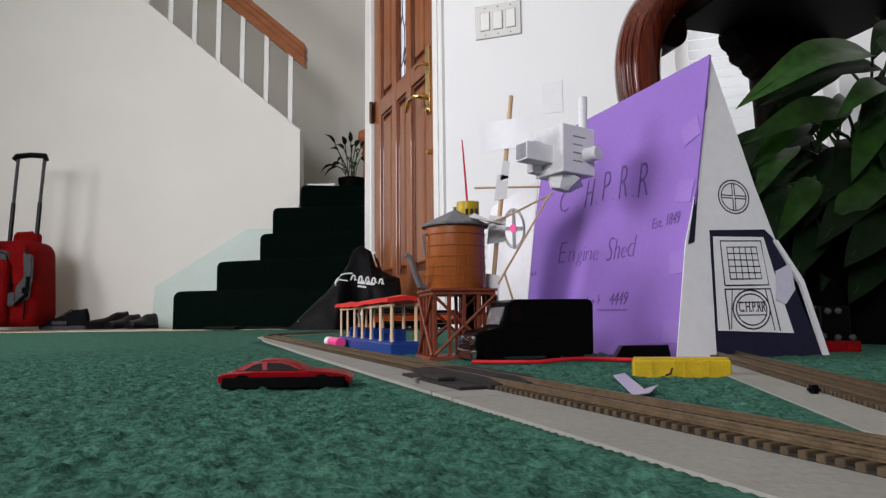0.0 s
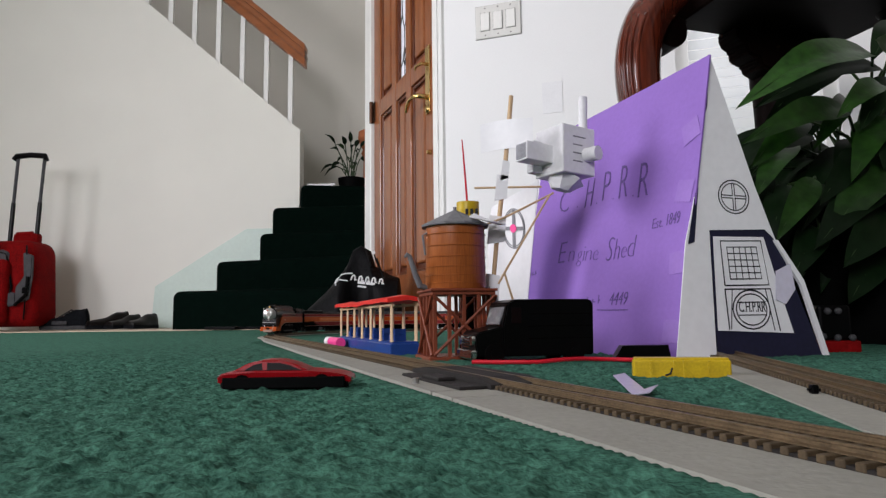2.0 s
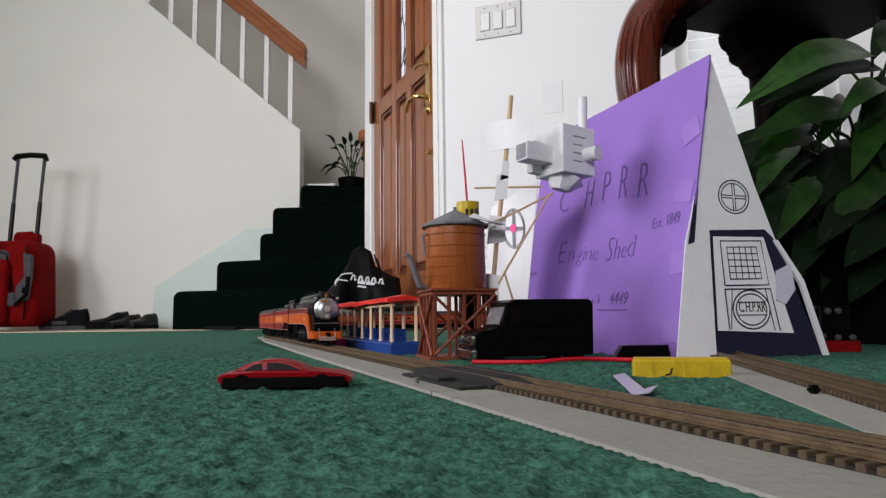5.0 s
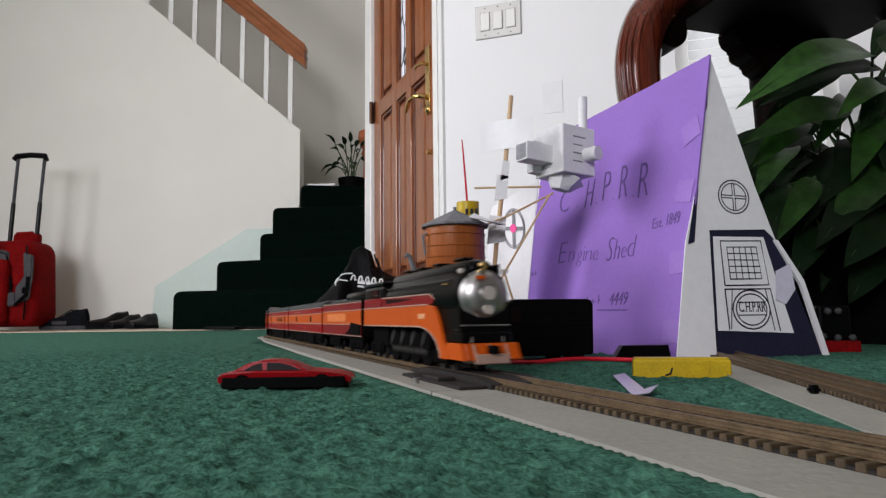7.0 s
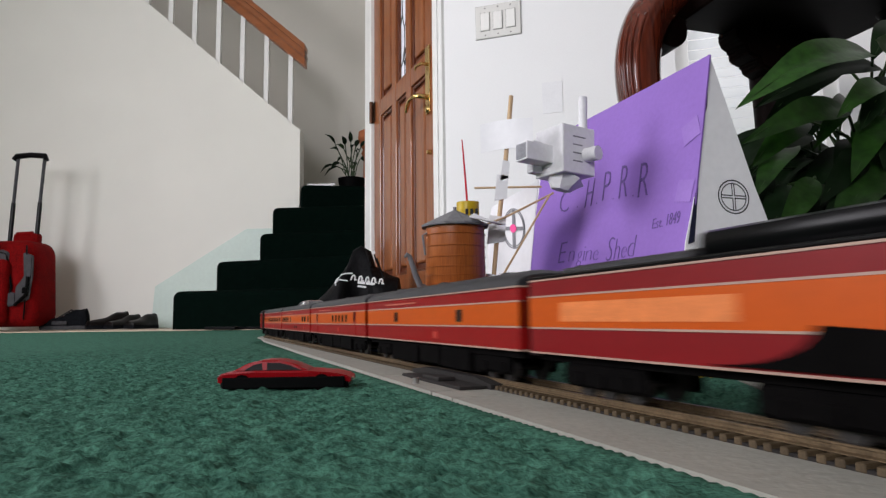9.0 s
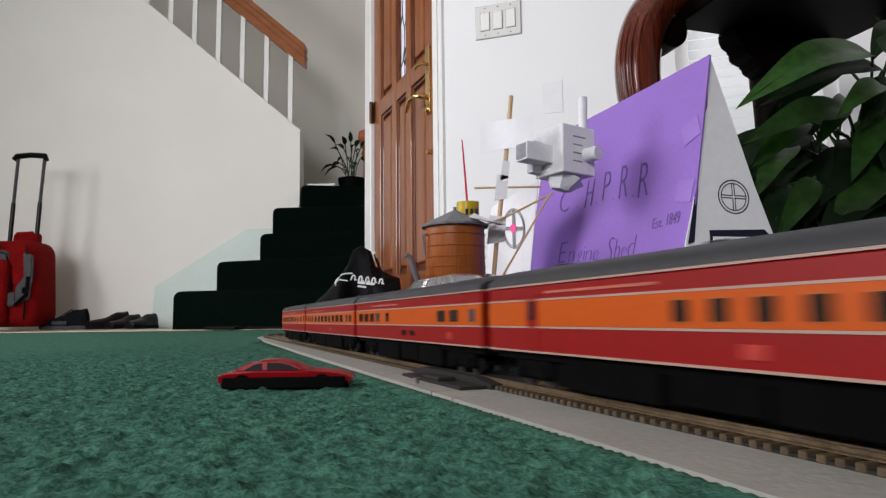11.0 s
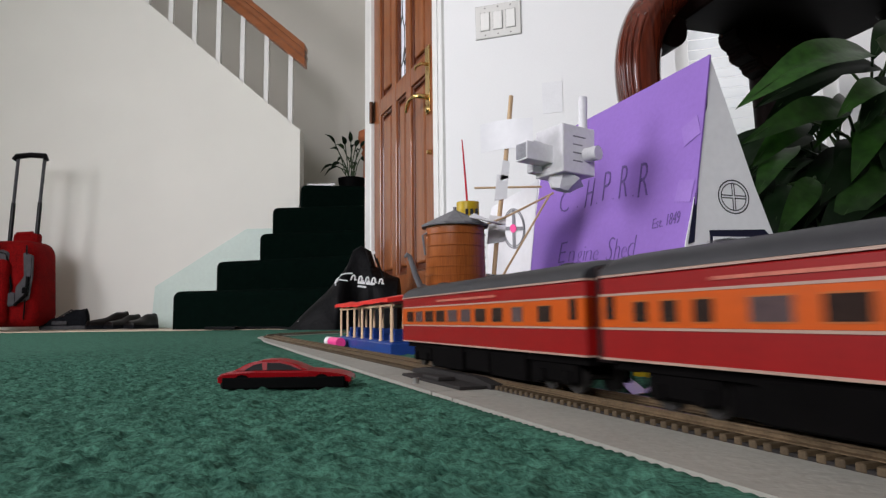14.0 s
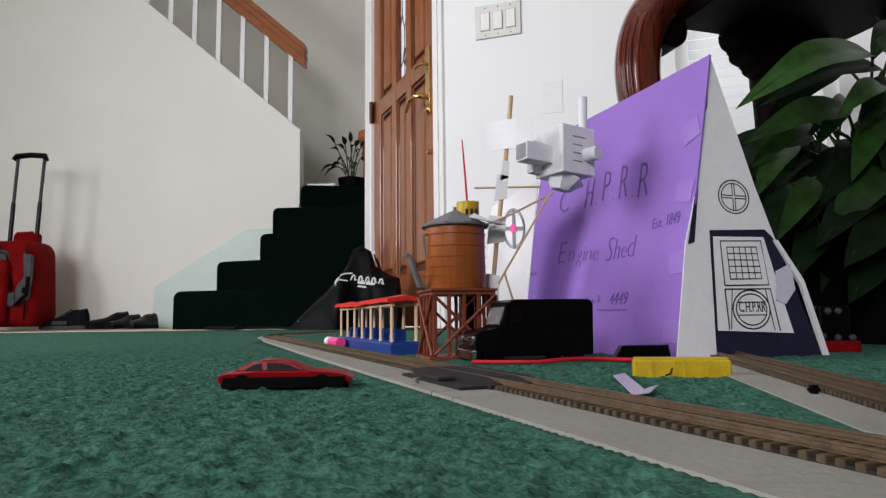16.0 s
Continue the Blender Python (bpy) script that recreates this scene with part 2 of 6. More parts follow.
for k in range(12):
    x = -1.012 - k * 0.164
    part("baluster", poly(bmesh.new(), [(x - 0.015, wall_top(x - 0.015) - 0.03), (x + 0.015, wall_top(x + 0.015) - 0.03), (x + 0.015, rail_under(x + 0.015) + 0.02), (x - 0.015, rail_under(x - 0.015) + 0.02)],
                          0.03, lambda a, b, c: (a, SW + 0.02 + c, b)), TRIM, balustrade)
for lo, hi, y0, y1, name in ((0.0, 0.062, 0.0, 0.07, "lower_rail"), (0.062, 0.105, -0.016, 0.086, "moulded_rail"), (0.105, 0.158, -0.008, 0.078, "top_rail")):
    bm = poly(bmesh.new(), [(-0.909, rail_under(-0.909) + lo), (-0.909, rail_under(-0.909) + hi), (-3.09, rail_under(-3.09) + hi), (-3.09, rail_under(-3.09) + lo)],
              y1 - y0, lambda a, b, c: (a, SW + y0 + c, b))
    bmesh.ops.bevel(bm, geom=list(bm.edges), offset=0.007, segments=2, affect="EDGES")
    part(name, bm, RAILWOOD, balustrade)

# ---------------------------------------------------------------- setting: entry wall with the front door
OX, OY = 0.012, 2.31
DOORWALL = pose(OX, OY, 0, 0, 0, math.degrees(math.atan2(0.919, -0.395)))
W0, W1 = 0.0886, 0.880
bm = bmesh.new()
box(bm, 0.0, -0.14, -0.02, W0 - 0.022, -0.012, 4.9)
box(bm, W1 + 0.022, -0.14, -0.02, 1.045, -0.012, 4.9)
box(bm, W0 - 0.022, -0.14, 2.055, W1 + 0.022, -0.012, 4.9)
simple("wall_entry", bm, PAINT_ENTRY, "white painted wall round the front door", "wall", kind="structure", m=DOORWALL)
casing = thing("door_casing", "glossy white door casing", "trim", DOORWALL, kind="structure")
part("jamb", B(W0 - 0.088, -0.012, 0.0, W0 - 0.004, 0.012, 2.12, bevel=0.004), TRIM, casing)
part("jamb", B(W0 - 0.060, 0.012, 0.0, W0 - 0.020, 0.020, 2.10, bevel=0.004), TRIM, casing)
part("jamb", B(W1 + 0.004, -0.012, 0.0, W1 + 0.100, 0.014, 2.12, bevel=0.004), TRIM, casing)
part("head", B(W0 - 0.004, -0.012, 2.04, W1 + 0.004, 0.012, 2.12, bevel=0.004), TRIM, casing)

door = thing("door_front", "varnished brown panelled front door with leaded glass, closed", "door", DOORWALL, kind="structure")
STILES = [(W0, 0.195), (0.366, 0.425), (0.556, 0.612), (0.782, W1)]
Y0, Y1 = -0.045, -0.004
for a, b in STILES:
    part("stile", B(a, Y0, 0.008, b, Y1, 2.03, bevel=0.003), DOORWOOD, door)
for (a, b), (c, d) in zip(STILES, STILES[1:]):
    for z0, z1 in ((0.008, 0.225), (1.01, 1.088), (1.90, 2.03)):
        part("rail", B(b, Y0, z0, c, Y1 - 0.001, z1, bevel=0.002), DOORWOOD, door)
    for k, (z0, z1) in enumerate(((0.225, 1.01), (1.088, 1.90))):
        glassy = k == 1 and abs(b - 0.425) < 0.001
        mould = bmesh.new()
        for q in ((b, z0, b + 0.014, z1), (c - 0.014, z0, c, z1), (b + 0.014, z0, c - 0.014, z0 + 0.014), (b + 0.014, z1 - 0.014, c - 0.014, z1)):
            box(mould, q[0], Y0 + 0.004, q[1], q[2], Y1 - 0.009, q[3], bevel=0.003)
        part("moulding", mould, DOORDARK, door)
        if not glassy:
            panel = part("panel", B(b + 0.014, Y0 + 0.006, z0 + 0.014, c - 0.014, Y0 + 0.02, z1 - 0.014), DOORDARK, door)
            part("raised_field", B(b + 0.032, Y0 + 0.016, z0 + 0.034, c - 0.032, Y1 - 0.006, z1 - 0.034, bevel=0.008, seg=2), DOORWOOD, panel)
FROST = bpy.data.materials.new("frosted_glass")
FROST.use_nodes = True
fb = FROST.node_tree.nodes["Principled BSDF"]
fb.inputs["Base Color"].default_value = (0.82, 0.84, 0.90, 1)
fb.inputs["Roughness"].default_value = 0.15
ft = FROST.node_tree.nodes.new("ShaderNodeBsdfTranslucent")
ft.inputs[0].default_value = (0.92, 0.93, 1.0, 1)
fm = FROST.node_tree.nodes.new("ShaderNodeMixShader")
fm.inputs[0].default_value = 0.8
FROST.node_tree.links.new(fb.outputs[0], fm.inputs[1])
FROST.node_tree.links.new(ft.outputs[0], fm.inputs[2])
FROST.node_tree.links.new(fm.outputs[0], FROST.node_tree.nodes["Material Output"].inputs[0])
light_pane = part("pane", B(0.439, Y0 + 0.012, 1.102, 0.542, Y0 + 0.018, 1.886), FROST, door, "frosted leaded door glass")


def came(points, r=0.0022):
    part("lead_came", T([(w, Y0 + 0.02, z) for w, z in points], r, 6), LEAD, light_pane)


came([(0.4905 + 0.032 * math.cos(a), 1.50 + 0.165 * math.sin(a)) for a in [2 * math.pi * k / 24 for k in range(25)]])
came([(0.4905, 1.102), (0.4905, 1.335)])
came([(0.4905, 1.665), (0.4905, 1.886)])
came([(0.439, 1.16), (0.472, 1.19), (0.4905, 1.245), (0.509, 1.19), (0.542, 1.16)])
came([(0.472, 1.19), (0.4905, 1.15), (0.509, 1.19)])
came([(0.439, 1.36), (0.464, 1.40)])
came([(0.542, 1.36), (0.517, 1.40)])

lock = part("lock_plate", B(0.139, Y1, 0.832, 0.183, Y1 + 0.007, 1.105, bevel=0.003, seg=2), BRASS, door, "brass lock plate")
part("lever", T([(0.160, Y1 + 0.005, 0.897), (0.160, Y1 + 0.045, 0.897), (0.172, Y1 + 0.055, 0.899), (0.225, Y1 + 0.055, 0.903), (0.262, Y1 + 0.052, 0.893), (0.285, Y1 + 0.050, 0.868)], [0.011, 0.010, 0.009, 0.008, 0.009, 0.006], 10), BRASS, lock, smooth=True)
part("thumb_turn", T([(0.160, Y1 + 0.005, 1.030), (0.160, Y1 + 0.028, 1.030), (0.175, Y1 + 0.034, 1.030), (0.215, Y1 + 0.034, 1.036), (0.222, Y1 + 0.034, 1.024)], [0.008, 0.007, 0.006, 0.005, 0.004], 8), BRASS, lock, smooth=True)
part("rosette", T([(0.160, Y1 + 0.004, 0.848), (0.160, Y1 + 0.016, 0.848)], [0.018, 0.011], 12), BRASS, lock)
part("chain_stud", T([(0.147, Y1, 0.675), (0.147, Y1 + 0.016, 0.675)], [0.010, 0.007], 10), BRASS, door, "small brass stud")
for z in (0.20, 1.052, 1.86):
    hinge = part("hinge", T([(W1 + 0.004, 0.010, z - 0.054), (W1 + 0.004, 0.010, z + 0.054)], 0.010, 10), BRONZE, door, "dark bronze hinge")
    part("hinge_leaf", B(W1 - 0.022, Y1, z - 0.05, W1 + 0.002, Y1 + 0.003, z + 0.05), BRONZE, hinge)

# ---------------------------------------------------------------- setting: wall with the light switches and the blind window
SWITCHWALL = pose(OX, OY, 0, 0, 0, math.degrees(math.atan2(-0.324, 0.946)))
wall_switch = thing("wall_switch", "white painted wall with switches and a window", "wall", SWITCHWALL, kind="structure")
for q in ((0.003, -0.02, 0.80, 4.9), (1.26, -0.02, 2.45, 4.9), (0.80, -0.02, 1.26, 0.42), (0.80, 2.05, 1.26, 4.9)):
    part("wall_section", B(q[0], 0.0, q[1], q[2], 0.12, q[3]), PAINT_ENTRY, wall_switch)
plate = thing("switch_plate", "white triple rocker switch plate on the wall", "light switch", SWITCHWALL)
part("cover", B(0.125, -0.006, 1.042, 0.292, -0.0005, 1.166, bevel=0.003, seg=2), PLATE, plate)
part("shadow_line", B(0.1238, -0.0012, 1.0405, 0.2932, 0.0, 1.1675), GAP, plate)
for k in range(3):
    x = 0.2085 + (k - 1) * 0.047
    frame_ = part("rocker_frame", B(x - 0.0178, -0.0075, 1.069, x + 0.0178, -0.0055, 1.139), GAP, plate)
    part("rocker", B(x - 0.0165, -0.0105, 1.0705, x + 0.0165, -0.007, 1.1375, bevel=0.0015), SWITCH, frame_)
    for z in (1.053, 1.155):
        part("screw", T([(x, -0.0055, z), (x, -0.0072, z)], 0.003, 8), GAP, plate)
window = thing("window_1", "white framed window with closed white slatted blinds", "window", SWITCHWALL, kind="structure")
part("window_frame", box(box(box(B(0.80, 0.02, 0.42, 0.84, 0.10, 2.05), 1.22, 0.02, 0.42, 1.26, 0.10, 2.05), 0.84, 0.02, 0.42, 1.22, 0.10, 0.46), 0.84, 0.02, 2.01, 1.22, 0.10, 2.05), TRIM, window)
part("window_sill", B(0.78, -0.03, 0.40, 1.28, 0.02, 0.419, bevel=0.003), TRIM, window)
SLAT = bpy.data.materials.new("blind_slat")
SLAT.use_nodes = True
sb = SLAT.node_tree.nodes["Principled BSDF"]
sb.inputs["Base Color"].default_value = (0.86, 0.87, 0.88, 1)
sb.inputs["Transmission Weight"].default_value = 0.0
sb.inputs["Subsurface Weight"].default_value = 0.0
tr = SLAT.node_tree.nodes.new("ShaderNodeBsdfTranslucent")
tr.inputs[0].default_value = (0.85, 0.87, 0.9, 1)
mx = SLAT.node_tree.nodes.new("ShaderNodeMixShader")
mx.inputs[0].default_value = 0.55
SLAT.node_tree.links.new(sb.outputs[0], mx.inputs[1])
SLAT.node_tree.links.new(tr.outputs[0], mx.inputs[2])
SLAT.node_tree.links.new(mx.outputs[0], SLAT.node_tree.nodes["Material Output"].inputs[0])
slat_mesh = None
for k in range(45):
    z = 0.475 + k * 0.035
    if slat_mesh is None:
        s = part("slat", poly(bmesh.new(), [(-0.008, -0.019), (-0.006, -0.019), (0.008, 0.019), (0.006, 0.019)], 0.376, lambda a, b, c: (0.842 + c, 0.045 + a, b)), SLAT, window)
        slat_mesh = s.data
    else:
        s = new("slat", slat_mesh)
        s.parent = window
    s.location = (0, 0, z)
# ---------------------------------------------------------------- the model railway: line of the track
K = math.hypot(1, 0.385)
UX, UY = -0.385 / K, 1 / K
S0, R0 = 1.35 * K, 0.457
CX, CY = 0.164 + UX * S0 + UY * R0, UY * S0 - UX * R0
RAILTOP = 0.0076


def line(s):
    """The track's centre, s metres from abreast of the camera, and the way along it (s growing)."""
    if s <= S0:
        return Vector((0.164 + UX * s, UY * s)), Vector((UX, UY))
    a = min((s - S0) / R0, math.pi)
    back = Vector((-UY, UX))
    out = Vector((back.x * math.cos(a) + UX * math.sin(a), back.y * math.cos(a) + UY * math.sin(a)))
    way = Vector((UX * math.cos(a) - back.x * math.sin(a), UY * math.cos(a) - back.y * math.sin(a)))
    p = Vector((CX, CY)) + out * R0
    rest = s - S0 - math.pi * R0
    return (p + way * rest if rest > 0 else p), way


def siding(s):
    """The second track, from the points near the camera into the shed."""
    w = Vector((0.207, 0.978))
    return Vector((0.1417, 0.10)) + w * s, w


def strip(bm, path, ss, left, right, z0, z1):
    """A bar of rectangular section along the track, between two offsets to its side."""
    rings = []
    for s in ss:
        p, w = path(s)
        n = Vector((w.y, -w.x))
        a, b = p + n * left, p + n * right
        rings.append([bm.verts.new(q) for q in ((a.x, a.y, z0), (b.x, b.y, z0), (b.x, b.y, z1), (a.x, a.y, z1))])
    for a, b in zip(rings, rings[1:]):
        for k in range(4):
            bm.faces.new((a[k], a[(k + 1) % 4], b[(k + 1) % 4], b[k]))
    bm.faces.new(rings[0][::-1])
    bm.faces.new(rings[-1])
    return bm


BEDTOP = 0.0030
tie_bm = B(-0.0146, -0.0013, 0.0, 0.0146, 0.0013, 0.0021, bevel=0.0003)
tie_mesh = bpy.data.meshes.new("tie")
tie_bm.to_mesh(tie_mesh)
tie_bm.free()
tie_mesh.materials.append(TIE)
SECTION = [(-0.0013, 0.0), (0.0013, 0.0), (0.0013, 0.0004), (0.0004, 0.0008), (0.0004, 0.0018), (0.00065, 0.0020), (0.00065, 0.0026), (-0.00065, 0.0026), (-0.00065, 0.0020), (-0.0004, 0.0018), (-0.0004, 0.0008), (-0.0013, 0.0004)]


def rail(path, ss, off, parent):
    bm = bmesh.new()
    rings = []
    for s in ss:
        p, w = path(s)
        n = Vector((w.y, -w.x))
        rings.append([bm.verts.new((p.x + n.x * (off + a), p.y + n.y * (off + a), BEDTOP + 0.0020 + b)) for a, b in SECTION])
    c = len(SECTION)
    for a, b in zip(rings, rings[1:]):
        for k in range(c):
            bm.faces.new((a[k], a[(k + 1) % c], b[(k + 1) % c], b[k]))
    bm.faces.new(rings[0][::-1])
    bm.faces.new(rings[-1])
    part("rail", bm, RAIL, parent)


def steps_of(a, b, d):
    return [a + (b - a) * k / max(1, round((b - a) / d)) for k in range(max(1, round((b - a) / d)) + 1)]


def lay(name, label, path, s0, s1, near0, near1):
    track = thing(name, label, "model track")
    for off in (-0.00825, 0.00825):
        rail(path, steps_of(s0, s1, 0.05), off, track)
    # dark bed strip, also painting the shade under and between the ties
    part("track_base_shade", strip(bmesh.new(), path, steps_of(s0, s1, 0.05), -0.0142, 0.0138, BEDTOP - 0.001, BEDTOP + 0.0009), REROAD, track)
    rest = bmesh.new()
    s, far = s0 + 0.004, 0
    while s < s1:
        p, w = path(s)
        turn = math.atan2(-w.x, w.y) + random.uniform(-0.015, 0.015)
        if near0 <= s <= near1:
            t = new("tie", tie_mesh)
            t.parent = track
            t.matrix_basis = Matrix.Translation((p.x, p.y, BEDTOP)) @ Matrix.Rotation(turn, 4, "Z")
        else:
            n = Vector((w.y, -w.x)) * 0.0146
            h = w * 0.0015
            c = [rest.verts.new((*(p + n * i + h * j), z)) for z in (BEDTOP, BEDTOP + 0.0022) for i, j in ((-1, -1), (1, -1), (1, 1), (-1, 1))]
            for f in ((4, 5, 6, 7), (0, 1, 5, 4), (1, 2, 6, 5), (2, 3, 7, 6), (3, 0, 4, 7)):
                rest.faces.new([c[k] for k in f])
            far += 1
        s += 0.0050
    if far:
        tagged(part("far_ties", rest, TIE, track), kind="stuff")
    else:
        rest.free()
    return track


lay("main_track", "brown model railway track with worn rails on a white board", line, -2.25, 4.9, 0.06, 1.50)
lay("siding_track", "brown model railway siding leading into the card shed", siding, 0.072, 0.66, 0.0, 0.66)

# white boards under the track; their outer edge runs a little wider than the rails
def board(name, label, bm, group="track boards"):
    ob = simple(name, bm, BEDFOAM, label, "track board", group)
    return ob


def edge_off(s):
    return -(0.0480 - max(0.0, s - 0.05) * 0.0115)


def bed(ss, right=0.0135, z1=BEDTOP):
    bm = bmesh.new()
    rings = []
    for s in ss:
        p, w = line(s)
        n = Vector((w.y, -w.x))
        lo, le = p + n * (edge_off(s) - 0.0005), p + n * edge_off(s)
        r = p + n * right
        rings.append([bm.verts.new(q) for q in ((lo.x, lo.y, -0.002), (r.x, r.y, -0.002), (r.x, r.y, z1), (le.x, le.y, z1))])
    for a, b in zip(rings, rings[1:]):
        for k in range(4):
            bm.faces.new((a[k], a[(k + 1) % 4], b[(k + 1) % 4], b[k]))
    bm.faces.new(rings[0][::-1])
    bm.faces.new(rings[-1])
    return bm


for a, b in ((-2.3, -0.7), (-0.698, 0.330), (0.3315, 0.3575), (0.360, 0.455), (0.4565, 1.30)):
    board("track_board", "off-white card board under the model track", bed(steps_of(a, b, 0.1)))
board("curve_board", "grey card board under the curved model track", strip(bmesh.new(), line, steps_of(1.302, 4.92, 0.04), -0.026, 0.026, -0.002, BEDTOP), "track boards")
board("siding_board", "off-white card board under the model siding", strip(bmesh.new(), siding, [0.072, 0.30, 0.66], -0.0357, 0.0135, -0.002, BEDTOP))

# rerailer: dark moulded crossing with sloped ramps
cross = thing("rerailer_track", "dark grey plastic rerailer section across the rails", "model track")
for lo, hi, name in ((-0.0072, 0.0072, "centre_deck"), (-0.0160, -0.0094, "outer_deck"), (0.0094, 0.0160, "outer_deck")):
    bm = bmesh.new()
    rings = []
    for s, h in ((0.352, 0.0024), (0.372, 0.0046), (0.452, 0.0046), (0.474, 0.0024)):
        p, w = line(s)
        n = Vector((w.y, -w.x))
        a, b = p + n * lo, p + n * hi
        rings.append([bm.verts.new(q) for q in ((a.x, a.y, BEDTOP - 0.001), (b.x, b.y, BEDTOP - 0.001), (b.x, b.y, BEDTOP + h), (a.x, a.y, BEDTOP + h))])
    for a, b in zip(rings, rings[1:]):
        for k in range(4):
            bm.faces.new((a[k], a[(k + 1) % 4], b[(k + 1) % 4], b[k]))
    bm.faces.new(rings[0][::-1])
    bm.faces.new(rings[-1])
    part(name, bm, REROAD, cross)
p, w = line(0.40)
n = Vector((w.y, -w.x))
q = p - n * 0.030
part("terminal_plate", box(B(-0.0010, -0.044, 0.0, 0.0150, 0.050, 0.0016, bevel=0.0005), 0.000, -0.012, 0.0016, 0.010, 0.014, 0.0036, bevel=0.0005), REROAD, cross).matrix_basis = Matrix.Translation((q.x, q.y, BEDTOP)) @ Matrix.Rotation(math.atan2(-w.x, w.y), 4, "Z")
q = p - n * 0.0385
part("terminal_screw", T([(q.x, q.y, BEDTOP), (q.x, q.y, BEDTOP + 0.003)], 0.0018, 8), SILVER, cross)
p, w = siding(0.192)
n = Vector((w.y, -w.x))
q = p - n * 0.0190
simple("track_nail_clip", box(B(-0.0017, -0.0017, 0, 0.0017, 0.0017, 0.0040, bevel=0.0006), -0.0028, -0.0012, 0.0012, 0.0028, 0.0012, 0.0024, bevel=0.0004), BLACK, "small black clip on the siding board", "clip", m=Matrix.Translation((q.x, q.y, BEDTOP)))


# ---------------------------------------------------------------- the train
def bogie(parent, x, length=0.030, r=0.0062, wheels=2):
    b = part("bogie", box(box(B(x - length * 0.56, -0.0135, 0.0036, x + length * 0.56, -0.0105, 0.0130, bevel=0.0014), x - length * 0.56, 0.0105, 0.0036, x + length * 0.56, 0.0135, 0.0130, bevel=0.0014), x - 0.010, -0.0105, 0.005, x + 0.010, 0.0105, 0.0165), BLACKMATT, parent)
    for k in range(wheels):
        wx = x + (k - (wheels - 1) / 2) * length * 0.66 / max(1, wheels - 1)
        part("wheelset", tube(tube(T([(wx, -0.0095, r), (wx, -0.0068, r)], r, 14), [(wx, 0.0068, r), (wx, 0.0095, r)], r, 14), [(wx, -0.0068, r), (wx, 0.0068, r)], 0.001, 6), STEEL, b)
        for s in (-1, 1):
            part("axle_box", B(wx - 0.0026, min(s * 0.0130, s * 0.0146), r - 0.0026, wx + 0.0026, max(s * 0.0130, s * 0.0146), r + 0.0030, bevel=0.0006), BLACKMATT, b)
    return b


HALF = 0.0172
Z_SKIRT, Z_W0, Z_W1, Z_EAVE = 0.0118, 0.0222, 0.0338, 0.0404


def shell(length, z0, z1, half, bevel=0.0):
    return B(-length, -half, z0, 0.0, half, z1, bevel=bevel)


def roof_bm(length, half, z0, rise, seg=10, droop=0.006):
    """An arched roof with turned-down ends."""
    bm = bmesh.new()
    rings = []
    for x, k in ((0.0, 0.72), (-0.003, 0.93), (-0.008, 1.0), (-length + 0.008, 1.0), (-length + 0.003, 0.93), (-length, 0.72)):
        rings.append([bm.verts.new((x, -half * math.cos(math.pi * j / seg), z0 + rise * k * math.sin(math.pi * j / seg) ** 0.8)) for j in range(seg + 1)])
    for a, b in zip(rings, rings[1:]):
        for j in range(seg):
            bm.faces.new((a[j], a[j + 1], b[j + 1], b[j]))
        bm.faces.new((a[seg], a[0], b[0], b[seg]))
    bm.faces.new(rings[0])
    bm.faces.new(rings[-1][::-1])
    return bm


EMBLEM = material("emblem_paint", (0.36, 0.035, 0.025), 0.35, scale=300, var=0.4)
LETTER = material("letter_paint", (0.42, 0.12, 0.08), 0.35, scale=600, var=0.5)


